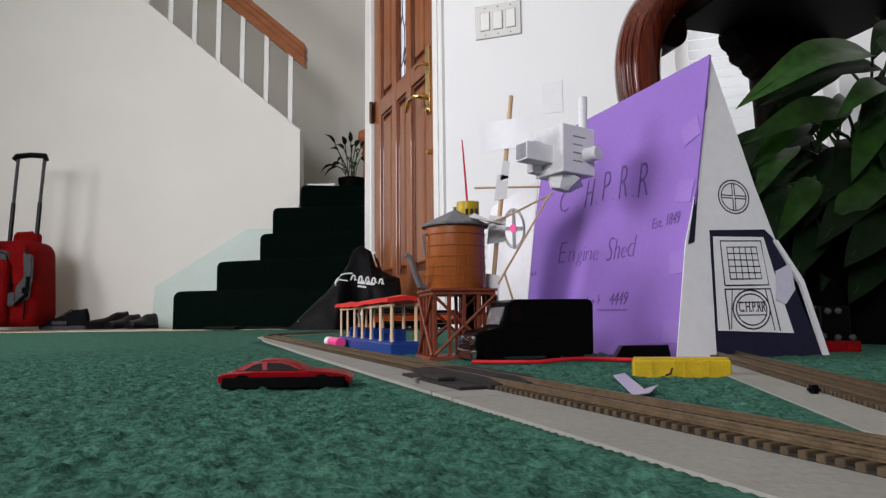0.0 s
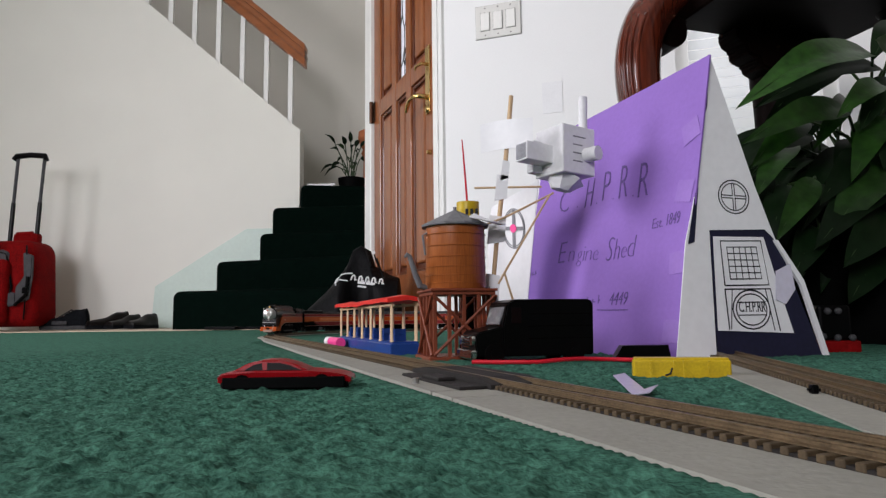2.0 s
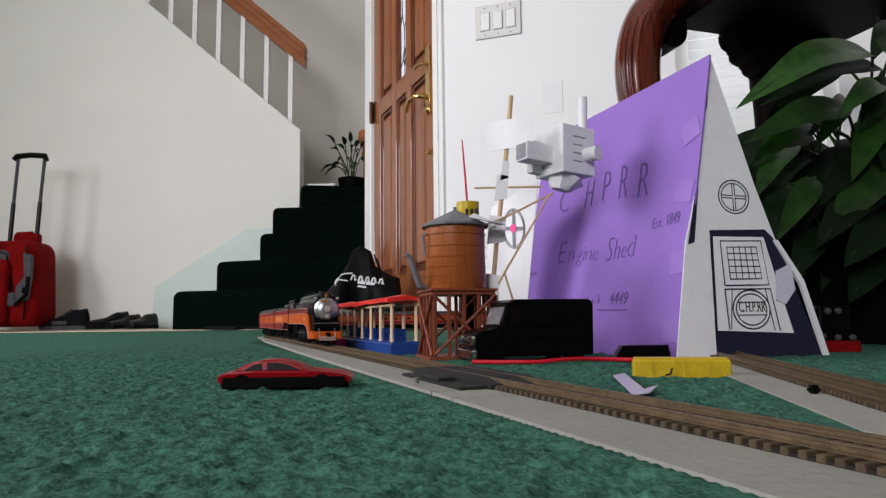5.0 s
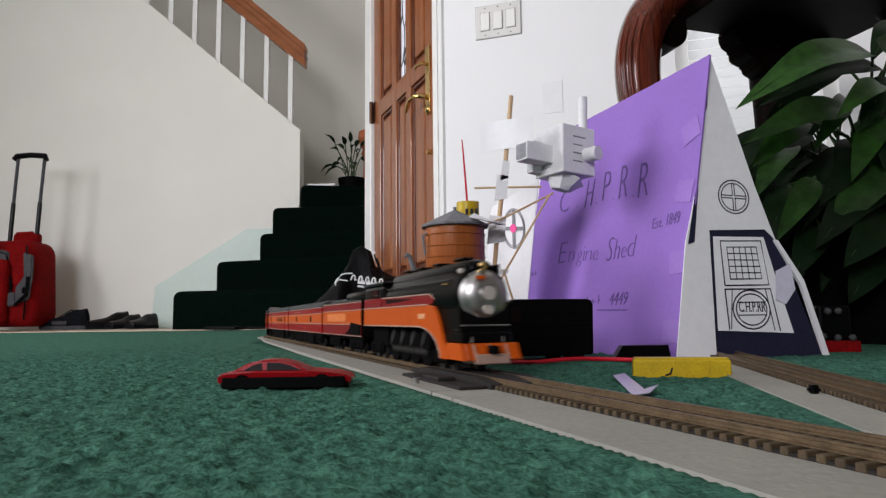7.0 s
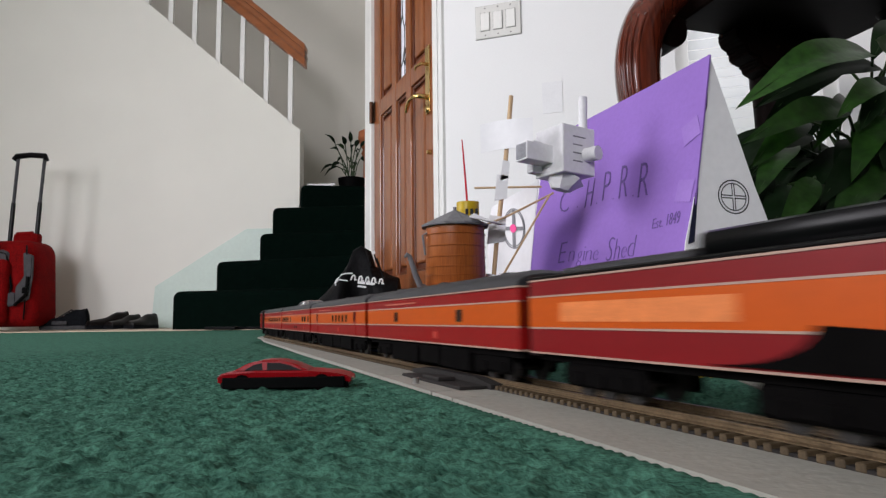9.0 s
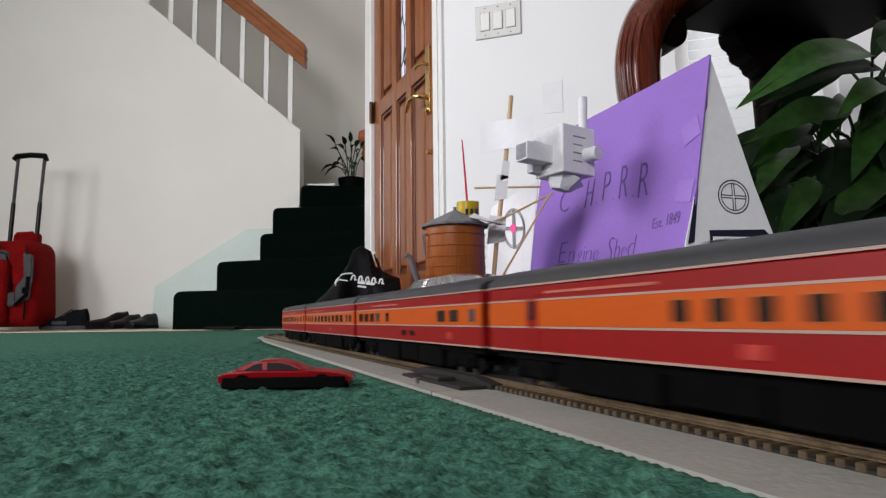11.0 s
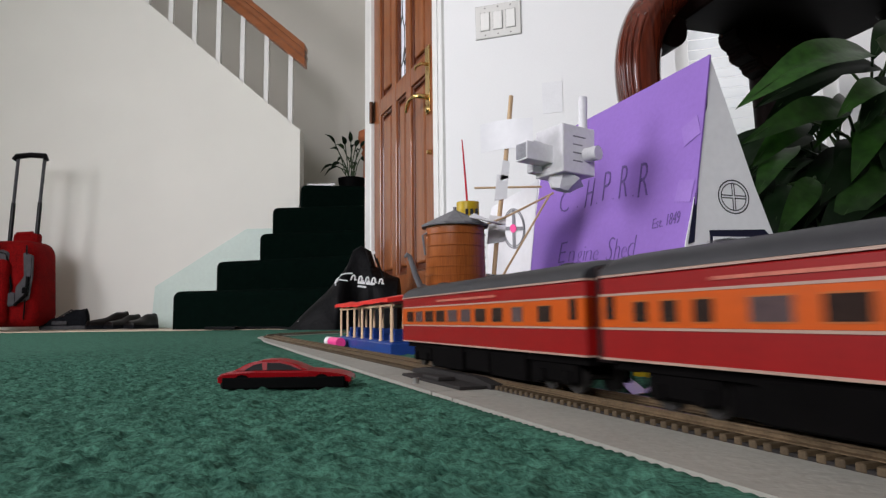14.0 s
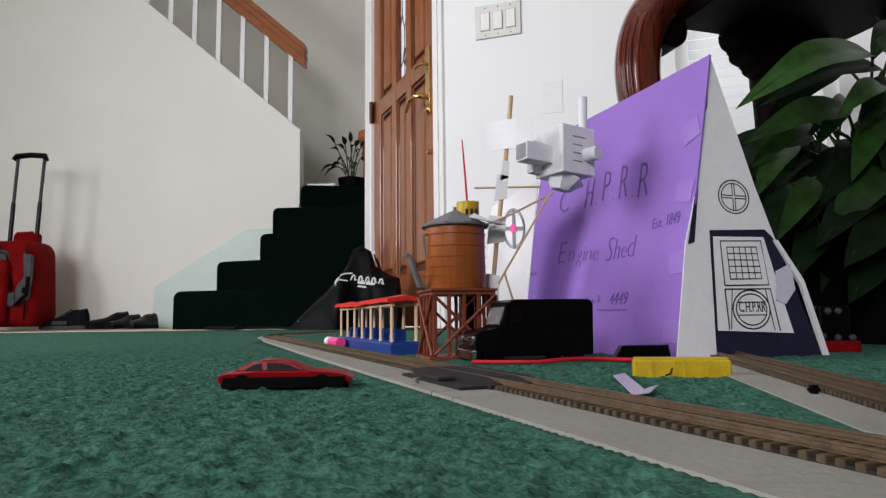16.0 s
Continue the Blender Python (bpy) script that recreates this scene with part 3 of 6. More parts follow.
def coach(name, label, length, windows, doors=(), vents=(), glints=(), dome=None, round_tail=False):
    """A streamlined coach; places along it are fractions from its rear end."""
    c = thing(name, label, "model train car", group="coaches of the model train")
    X = lambda f: -length * (1 - f)
    body = part("body", shell(length, Z_SKIRT, Z_EAVE, HALF - 0.0002, 0.0006), RED, c)
    if round_tail:
        bm = bmesh.new()
        for z0, z1 in ((Z_SKIRT, Z_EAVE),):
            pts = [(-length - 0.010 * math.sin(math.pi * k / 12), -(HALF - 0.0002) * math.cos(math.pi * k / 12)) for k in range(13)]
            poly(bm, pts, z1 - z0, lambda a, b, c_: (a, b, z0 + c_))
        part("rounded_tail", bm, RED, c)
        bm = bmesh.new()
        pts = [(-length - 0.0103 * math.sin(math.pi * k / 12), -HALF * math.cos(math.pi * k / 12)) for k in range(13)]
        poly(bm, pts, Z_W1 - Z_W0 - 0.002, lambda a, b, c_: (a, b, Z_W0 + 0.001 + c_))
        part("tail_window_band", bm, ORANGE, c)
        for k in (3, 6, 9):
            a = math.pi * k / 12
            part("tail_window", B(-0.0006, -0.0026, -0.0034, 0.0006, 0.0026, 0.0034), PANE, c).matrix_basis = Matrix.Translation((-length - 0.0103 * math.sin(a), -HALF * math.cos(a), 0.0282)) @ Matrix.Rotation(math.atan2(-math.cos(a) * HALF, -math.sin(a) * 0.0103), 4, "Z")
    part("window_band", shell(length, Z_W0 + 0.0009, Z_W1, HALF), ORANGE, body)
    for z in (Z_SKIRT, Z_W0, Z_W1, Z_EAVE):
        part("stripe", shell(length, z, z + 0.0008, HALF + 0.0002), STRIPE, body)
    tall = 0.0064
    for i, (f, wdt) in enumerate(windows):
        x = X(f)
        for s in (-1, 1):
            fr = part("window_frame", B(x - wdt / 2 - 0.0005, min(s * (HALF - 0.001), s * (HALF + 0.0002)), 0.0245, x + wdt / 2 + 0.0005, max(s * (HALF - 0.001), s * (HALF + 0.0002)), 0.0245 + tall + 0.001), FRAME, c)
            part("pane", B(x - wdt / 2, min(s * (HALF - 0.001), s * (HALF + 0.0003)), 0.0250, x + wdt / 2, max(s * (HALF - 0.001), s * (HALF + 0.0003)), 0.0250 + tall), PANE_GLINT if i in glints else PANE, fr)
    for f in doors:
        x = X(f)
        for s in (-1, 1):
            dr = part("side_door", B(x - 0.0048, min(s * (HALF - 0.001), s * (HALF + 0.0002)), 0.0128, x + 0.0048, max(s * (HALF - 0.001), s * (HALF + 0.0002)), 0.0372), RED, c) if name == "combine_car" else None
            part("door_window", B(x - 0.0022, min(s * (HALF - 0.001), s * (HALF + 0.0005)), 0.0258, x + 0.0022, max(s * (HALF - 0.001), s * (HALF + 0.0005)), 0.0335), PANE, dr or body)
    for f in vents:
        x = X(f)
        for s in (-1, 1):
            part("louvre", B(x - 0.0042, min(s * (HALF - 0.001), s * (HALF + 0.0003)), 0.0160, x + 0.0042, max(s * (HALF - 0.001), s * (HALF + 0.0003)), 0.0192), BLACK, body)
    for k in (0.60,):
        for s in (-1, 1):
            if round_tail:
                part("name_bar", B(X(0.30), min(s * (HALF - 0.001), s * (HALF + 0.0002)), 0.0366, X(0.66), max(s * (HALF - 0.001), s * (HALF + 0.0002)), 0.0378), LETTER, body)
                continue
            part("emblem", B(X(0.836 if dome else k) - 0.004, min(s * (HALF - 0.001), s * (HALF + 0.0002)), 0.0150, X(0.836 if dome else k) + 0.004, max(s * (HALF - 0.001), s * (HALF + 0.0002)), 0.0190), EMBLEM, body, "faded pale emblem")
            part("name_bar", B(X(0.20), min(s * (HALF - 0.001), s * (HALF + 0.0002)), 0.0366, X(0.46), max(s * (HALF - 0.001), s * (HALF + 0.0002)), 0.0376), LETTER, body)
    top = part("roof", roof_bm(length, HALF + 0.0004, Z_EAVE + 0.0009, 0.0078), ROOF, c, smooth=True)
    if round_tail:
        bm = bmesh.new()
        bmesh.ops.create_uvsphere(bm, u_segments=20, v_segments=10, radius=1.0, matrix=Matrix.Translation((-length + 0.001, 0, Z_EAVE + 0.0006)) @ Matrix.Diagonal((0.0115, HALF + 0.0002, 0.0074, 1)))
        part("roof_end", bm, ROOF, c, smooth=True)
    for f in (0.16, 0.5, 0.84):
        if not dome:
            part("roof_vent", B(X(f) - 0.004, -0.003, Z_EAVE + 0.0074, X(f) + 0.004, 0.003, Z_EAVE + 0.0096, bevel=0.0006), ROOF, top)
    if dome:
        a, b = X(dome[0]), X(dome[1])
        d = part("dome", flat([(a, -0.012), (b, -0.012), (b, 0.012), (a, 0.012)], Z_EAVE + 0.003, Z_EAVE + 0.0055), ROOF, c)
        bm = flat([(a + 0.002, -0.0118), (b - 0.002, -0.0118), (b - 0.002, 0.0118), (a + 0.002, 0.0118)], Z_EAVE + 0.0055, Z_EAVE + 0.0122)
        for v in bm.verts:
            if v.co.z > Z_EAVE + 0.009:
                v.co.y *= 0.70
                v.co.x += 0.012 if v.co.x < (a + b) / 2 else -0.014
        part("dome_glass", bm, DOME, d, "grey glazed observation dome")
        for k in range(9):
            u = k / 8
            xb, xt = a + 0.002 + u * (b - a - 0.004), a + 0.014 + u * (b - a - 0.030)
            for s in (-1, 1):
                part("dome_rib", T([(xb, s * 0.0120, Z_EAVE + 0.0055), (xt, s * 0.0084, Z_EAVE + 0.0123)], 0.0005, 5), SILVER, d)
        part("dome_cap", B(a + 0.014, -0.0078, Z_EAVE + 0.0120, b - 0.016, 0.0078, Z_EAVE + 0.0129, bevel=0.0005), STRIPE, d)
    under = part("underframe", box(B(-length + 0.003, -HALF + 0.003, 0.0085, -0.003, HALF - 0.003, Z_SKIRT), -length * 0.80, -HALF + 0.005, -0.0012, -length * 0.20, HALF - 0.005, 0.0085), BLACKMATT, c)
    for f0, f1, zz in ((0.24, 0.45, -0.0016), (0.47, 0.60, -0.0004), (0.61, 0.77, -0.0012)):
        part("equipment_box", B(X(f0), -HALF + 0.002, zz, X(f1), HALF - 0.002, 0.0105, bevel=0.0006), BLACKMATT, under)
    for f in (0.13, 0.87):
        bogie(c, X(f))
    for x0, x1 in ((0.0, 0.0048), (-length - 0.0048, -length)):
        if not (round_tail and x0 < -0.01):
            part("diaphragm", B(x0, -0.0125, 0.010, x1, 0.0125, 0.0455, bevel=0.0008), RED_DARK, c)
    part("coupler", B(0.0, -0.002, 0.0065, 0.0058, 0.002, 0.0095), BLACKMATT, c)
    if not round_tail:
        part("coupler", B(-length - 0.0058, -0.002, 0.0065, -length, 0.002, 0.0095), BLACKMATT, c)
    return c


def locomotive():
    L = 0.2145
    c = thing("locomotive", "black, red and orange streamlined model steam locomotive", "model locomotive")
    boiler = part("boiler", T([(-0.150, 0, 0.0355), (-0.016, 0, 0.0355), (-0.012, 0, 0.0355)], [0.0172, 0.0168, 0.0160], 28), BLACK, c, smooth=True)
    front = part("smokebox_front", T([(-0.0125, 0, 0.0355), (-0.0105, 0, 0.0355), (-0.0098, 0, 0.0355), (-0.0088, 0, 0.0355), (-0.0068, 0, 0.0355), (-0.0050, 0, 0.0355)], [0.0146, 0.0146, 0.0132, 0.0128, 0.0100, 0.0060], 32), SILVER, boiler, "silver domed smokebox front", smooth=True)
    part("headlight", T([(-0.0058, 0, 0.0362), (-0.0020, 0, 0.0362)], [0.0046, 0.0054], 20), SILVER, boiler, smooth=True)
    part("headlight_lens", T([(-0.0021, 0, 0.0362), (-0.0013, 0, 0.0362)], [0.0042, 0.0036], 18), LENS, boiler)
    part("lower_lamp", T([(-0.0068, 0, 0.0272), (-0.0028, 0, 0.0272)], 0.0026, 14), LENS, boiler)
    part("number_mark", B(-0.0060, -0.0065, 0.0442, -0.0050, -0.0010, 0.0462), ORANGE, boiler)
    # casing along the boiler top
    bm = B(-0.165, -0.0090, 0.0440, -0.012, 0.0090, 0.0562, bevel=0.0060, seg=4)
    casing_ = part("skyline_casing", bm, BLACK, c, smooth=True)
    for s in (-1, 1):
        part("smoke_lifter", B(-0.030, s * 0.0100 - 0.0006, 0.0435, -0.010, s * 0.0100 + 0.0006, 0.0532, bevel=0.0005), BLACK, casing_)
        part("handrail", T([(-0.150, s * 0.0160, 0.0445), (-0.020, s * 0.0160, 0.0445)], 0.0005, 5), STEEL, boiler)
    part("chimney", B(-0.046, -0.004, 0.0570, -0.030, 0.004, 0.0588, bevel=0.0008), BLACK, casing_)
    part("bell", T([(-0.0105, 0, 0.0520), (-0.0075, 0, 0.0520)], [0.0026, 0.0020], 10), BRASS, casing_)
    for x in (-0.075, -0.110, -0.14):
        part("dome_cover", B(x - 0.006, -0.005, 0.0568, x + 0.006, 0.005, 0.0584, bevel=0.0007), BLACK, casing_)
    for s in (-1, 1):
        y0, y1 = (s * 0.0158, s * 0.0178) if s > 0 else (s * 0.0178, s * 0.0158)
        sweep = [(-L, 0.0218), (-0.074, 0.0218)] + [(-0.074 + 0.040 * math.sin(a), 0.0218 - 0.0180 * (1 - math.cos(a))) for a in [math.pi / 2 * k / 8 for k in range(1, 9)]]
        sweep += [(-0.0225, 0.0038), (-0.0225, 0.0085), (-0.028, 0.0130), (-0.0335, 0.0215), (-0.0390, 0.0300), (-0.0450, 0.0340), (-0.054, 0.0352), (-L, 0.0352)]
        sk = part("orange_skirt", poly(bmesh.new(), sweep, y1 - y0, lambda a, b, d: (a, y0 + d, b)), ORANGE, c, "orange side skirt sweeping down to the pilot")
        edge = [(-L, s * 0.0179, 0.0218), (-0.074, s * 0.0179, 0.0218)] + [(-0.074 + 0.040 * math.sin(a), s * 0.0179, 0.0218 - 0.0180 * (1 - math.cos(a))) for a in [math.pi / 2 * k / 8 for k in range(1, 9)]]
        part("skirt_line", T(edge, 0.0005, 5), STRIPE, sk)
        r0, r1 = (s * 0.0150, s * 0.0170) if s > 0 else (s * 0.0170, s * 0.0150)
        band = [(-L, 0.0356), (-0.050, 0.0356), (-0.0465, 0.0368), (-0.0455, 0.0385), (-0.0480, 0.0405), (-0.054, 0.0418), (-L, 0.0428)]
        rb = part("red_band", poly(bmesh.new(), band, r1 - r0, lambda a, b, d: (a, r0 + d, b)), RED_BAND, c)
        part("band_line", T([(-L, s * 0.0171, 0.0428), (-0.054, s * 0.0171, 0.0418), (-0.0480, s * 0.0171, 0.0405), (-0.0455, s * 0.0171, 0.0385)], 0.0005, 5), STRIPE, rb)
        part("band_line", T([(-L, s * 0.0178, 0.0354), (-0.054, s * 0.0178, 0.0354)], 0.0005, 5), STRIPE, rb)
        part("running_board", B(-0.165, min(s * 0.0155, s * 0.0168), 0.0428, -0.046, max(s * 0.0155, s * 0.0168), 0.0436), BLACK, c)
        part("side_number_bar", B(-0.072, min(s * 0.0170, s * 0.0181), 0.0268, -0.060, max(s * 0.0170, s * 0.0181), 0.0300), material("number_paint", (0.62, 0.30, 0.16), 0.4, scale=500, var=0.4), sk)
        for x in (-0.030, -0.0245):
            part("number_board_bar", B(x - 0.002, min(s * 0.0160, s * 0.0170), 0.0418, x + 0.002, max(s * 0.0160, s * 0.0170), 0.0430), BRASS, boiler)
    cab = part("cab", B(-L, -0.0174, 0.0352, -0.160, 0.0174, 0.0530, bevel=0.003, seg=2), BLACK, c)
    for s in (-1, 1):
        part("cab_side", B(-L + 0.001, min(s * 0.0170, s * 0.0177), 0.0356, -0.161, max(s * 0.0170, s * 0.0177), 0.0428), RED_BAND, cab)
        part("cab_window", B(-0.188, min(s * 0.0170, s * 0.0179), 0.0440, -0.170, max(s * 0.0170, s * 0.0179), 0.0495), PANE, cab)
    part("cab_roof", B(-L - 0.002, -0.0178, 0.0525, -0.158, 0.0178, 0.0556, bevel=0.0014, seg=2), BLACK, cab)
    # pilot and front deck
    nose = part("nose_casing", poly(bmesh.new(), [(-0.040, 0.0185), (-0.008, 0.0185), (-0.010, 0.0300), (-0.014, 0.0380), (-0.040, 0.0380)], 0.0300, lambda a, b, d: (a, -0.0150 + d, b)), BLACK, c)
    part("nose_strip", B(-0.0092, -0.0148, 0.0222, -0.0070, 0.0148, 0.0232, bevel=0.0003), SILVER, nose)
    for s in (-1, 1):
        part("marker_lamp", T([(-0.012, s * 0.0135, 0.0490), (-0.0085, s * 0.0135, 0.0490)], [0.0016, 0.0013], 10), LENS, boiler)
        part("step_pipe", T([(-0.006, s * 0.0095, 0.0135), (-0.007, s * 0.0095, 0.0180)], 0.0008, 6), SILVER, nose)
    deck = part("front_deck", B(-0.034, -0.0155, 0.0130, -0.006, 0.0155, 0.0190, bevel=0.001), BLACK, c)
    part("front_step", B(-0.014, -0.0168, 0.0200, -0.010, 0.0168, 0.0208), STEEL, deck)
    pilot = part("pilot", poly(bmesh.new(), [(-0.024, 0.0130), (-0.004, 0.0130), (0.0005, 0.0040), (-0.024, 0.0040)], 0.0350, lambda a, b, d: (a, -0.0175 + d, b)), ORANGE, c, "orange pilot")
    for k in range(7):
        y = -0.0145 + k * 0.00483
        part("pilot_bar", T([(-0.0036, y, 0.0122), (0.0010, y, 0.0046)], 0.0007, 6), STRIPE if k % 2 else ORANGE, pilot)
    part("pilot_edge", B(-0.020, -0.0100, 0.0018, 0.0016, 0.0100, 0.0072, bevel=0.0006), STRIPE, pilot, "pale worn pilot edge")
    part("coupler", B(-0.002, -0.0022, 0.0076, 0.0050, 0.0022, 0.0118, bevel=0.0006), BLACKMATT, pilot)
    part("frame", B(-0.190, -0.0062, 0.0080, -0.030, 0.0062, 0.0205), BLACKMATT, c)
    part("firebox", B(-0.205, -0.0120, 0.0060, -0.1615, 0.0120, 0.0330, bevel=0.001), BLACKMATT, c)
    part("cylinder", T([(-0.062, -0.0155, 0.0125), (-0.062, 0.0155, 0.0125)], 0.0055, 12), BLACKMATT, c)
    bogie(c, -0.042, 0.028, 0.0062)
    bogie(c, -0.190, 0.030, 0.0072)
    wheels, rods = [], []
    for x in (-0.078, -0.1015, -0.125, -0.1485):
        hub = part("driving_wheel", tube(tube(T([(0, -0.0102, 0), (0, -0.0070, 0)], 0.0132, 20), [(0, 0.0070, 0), (0, 0.0102, 0)], 0.0132, 20), [(0, -0.0070, 0), (0, 0.0070, 0)], 0.002, 8), BLACKMATT, c)
        hub.location = (x, 0, 0.0132)
        for s in (-1, 1):
            part("counterweight", B(-0.0055, min(s * 0.0100, s * 0.0107), -0.0090, 0.0055, max(s * 0.0100, s * 0.0107), -0.0048), STEEL, hub)
            part("crank_pin", T([(0, s * 0.0100, 0.0064), (0, s * 0.0135, 0.0064)], 0.0013, 8), STEEL, hub)
        wheels.append((hub, x))
    for s in (-1, 1):
        rd = part("side_rod", B(-0.1515, min(s * 0.0122, s * 0.0132), -0.0014, -0.075, max(s * 0.0122, s * 0.0132), 0.0014, bevel=0.0004), STEEL, c)
        rods.append(rd)
    return c, wheels, rods


def tender():
    L = 0.175
    c = thing("tender", "red and orange model locomotive tender with a black deck", "model tender")
    body = part("body", shell(L, 0.0118, 0.0425, HALF - 0.0002, 0.0006), RED_BAND, c)
    for s in (-1, 1):
        part("orange_stripe", B(-L, min(s * (HALF - 0.001), s * HALF), 0.0226, 0.0, max(s * (HALF - 0.001), s * HALF), 0.0350), ORANGE, body)
        part("letter_bar", B(-0.150, min(s * (HALF - 0.001), s * (HALF + 0.0002)), 0.0250, -0.060, max(s * (HALF - 0.001), s * (HALF + 0.0002)), 0.0325), material("tender_letter_paint", (0.62, 0.18, 0.05), 0.4, scale=160, var=0.25), body, "faded pale lettering band")
        cut = [(-0.052, 0.0132)] + [(-0.052 + 0.034 * math.sin(a), 0.0132 + 0.0110 * (1 - math.cos(a))) for a in [math.pi / 2 * k / 6 for k in range(1, 7)]] + [(0.0003, 0.0222), (0.0003, 0.0132)]
        y0 = HALF + 0.0003 if s > 0 else -HALF - 0.0009
        part("step_cutout", poly(bmesh.new(), [(a - 0.018 if a < 0 else a, b) for a, b in cut], 0.0006, lambda a, b, d: (a, y0 + d, b)), BLACKMATT, body)
    for z in (0.0118, 0.0220, 0.0350, 0.0418):
        part("stripe", shell(L, z, z + 0.0007, HALF + 0.0002), STRIPE, body)
    part("front_plate", B(0.0, -HALF + 0.0006, 0.0118, 0.0012, HALF - 0.0006, 0.0425), BLACKMATT, c)
    top = part("deck", B(-L, -HALF + 0.0004, 0.0425, -0.001, HALF - 0.0004, 0.0440, bevel=0.0005), BLACK, c)
    part("oil_tank", B(-0.080, -0.0125, 0.0438, -0.004, 0.0125, 0.0520, bevel=0.003, seg=2), BLACK, top, smooth=True)
    part("tank_deck", B(-0.160, -0.0105, 0.0438, -0.085, 0.0105, 0.0468, bevel=0.001), ROOF, top)
    for k in range(8):
        part("hatch", B(-0.156 + k * 0.009, -0.006, 0.0467, -0.150 + k * 0.009, 0.006, 0.0478, bevel=0.0005), STEEL, top)
    part("underframe", B(-L + 0.003, -0.0135, 0.0090, -0.003, 0.0135, 0.0120), BLACKMATT, c)
    bogie(c, -0.036, 0.044, 0.0066, 3)
    bogie(c, -0.130, 0.044, 0.0066, 3)
    part("diaphragm", B(-L - 0.0045, -0.0125, 0.010, -L, 0.0125, 0.0450, bevel=0.0008), RED_DARK, c)
    part("drawbar", B(0.0, -0.002, 0.0075, 0.0150, 0.002, 0.0100), BLACKMATT, c)
    return c


RED_BAND = material("loco_red", (0.17, 0.004, 0.006), 0.38, scale=60, var=0.10, spec=0.22)
loco, drivers, rods = locomotive()
train = [(loco, -0.0280, 0.2145)]
train.append((tender(), 0.2005, 0.175))
train.append((coach("baggage_car", "red and orange model baggage car with few windows", 0.268, [(0.30, 0.0085), (0.74, 0.0085)]), 0.3860, 0.268))
train.append((coach("combine_car", "red and orange model coach with a short row of windows", 0.268, [(0.50 + 0.058 * k, 0.0068) for k in range(5)], doors=(0.16, 0.86)), 0.6645, 0.268))
train.append((coach("dome_car", "red and orange model dome car with a glazed roof", 0.268, [(0.065, 0.0135), (0.136, 0.0125), (0.204, 0.0118), (0.268, 0.0115), (0.368, 0.0082), (0.790, 0.0128), (0.862, 0.0128), (0.958, 0.0075)], vents=(0.517, 0.584), glints=(3, 7), dome=(0.47, 0.83)), 0.9428, 0.268))
train.append((coach("passenger_coach", "red and orange model passenger coach with many windows", 0.268, [(0.083, 0.0065), (0.134, 0.0068), (0.187, 0.0072), (0.274, 0.0130), (0.352, 0.0118), (0.428, 0.0128), (0.504, 0.0142), (0.578, 0.0130), (0.652, 0.0132), (0.728, 0.0134), (0.804, 0.0126), (0.892, 0.0088), (0.944, 0.0082)], doors=(0.022,), glints=(3, 7, 11)), 1.2210, 0.268))
train.append((coach("tail_coach", "red and orange model tail coach with a rounded end", 0.224, [(0.075, 0.0135), (0.156, 0.0138), (0.240, 0.0145), (0.325, 0.0145), (0.412, 0.0140), (0.496, 0.0132), (0.580, 0.0128), (0.668, 0.0110), (0.760, 0.0098), (0.868, 0.0104)], glints=(1, 4, 5, 8), doors=(0.966,), round_tail=True), 1.4993, 0.224))

# bodies ride a little higher than the wheels
for ob, _, _ in train:
    for child in ob.children:
        if child.name.split(".")[0] not in ("bogie", "driving_wheel", "side_rod"):
            child.location.z += 0.0036 + (0.0042 if child.name.split(".")[0] in ("boiler", "skyline_casing") else 0.0)

# where the front of the train is: seconds, metres along the line
RUN = [(0.0, 2.0167), (3.6, 1.1949), (5.0, 0.8754), (6.3, 0.5752), (7.1, 0.3880), (7.5, 0.2930), (8.0, 0.1735), (8.5, 0.0530), (9.0, -0.067), (10.0, -0.3245), (11.5, -0.7125), (12.0, -0.825), (12.5, -0.931), (13.0, -1.0365), (13.5, -1.138), (14.0, -1.233), (14.5, -1.324), (15.0, -1.413), (15.5, -1.4985), (16.0, -1.582)]


def run(t):
    for (t0, a), (t1, b) in zip(RUN, RUN[1:]):
        if t <= t1:
            return a + (b - a) * (t - t0) / (t1 - t0)
    return RUN[-1][1]


def rolling(s, length):
    """The pose of a vehicle whose front is s along the line: both bogies on the rails."""
    p, q = line(s + 0.16 * length)[0], line(s + 0.84 * length)[0]
    w = (p - q).normalized()
    o = p + w * 0.16 * length
    return Matrix.Translation((o.x, o.y, RAILTOP)) @ Matrix.Rotation(math.atan2(w.y, w.x), 4, "Z")


def motions():
    times = [k * 0.25 for k in range(65)]
    for ob, off, length in train:
        walk(ob, [(t, rolling(run(t) + off, length)) for t in times])
    fast = [k / 30 for k in range(481)]
    for hub, x in drivers:
        walk(hub, [(t, pose(x, 0, 0.0132) @ Matrix.Rotation((RUN[0][1] - run(t)) / 0.0132, 4, "Y")) for t in fast])
    for rd in rods:
        walk(rd, [(t, pose(0.0064 * math.sin((RUN[0][1] - run(t)) / 0.0132), 0, 0.0132 + 0.0064 * math.cos((RUN[0][1] - run(t)) / 0.0132))) for t in fast])
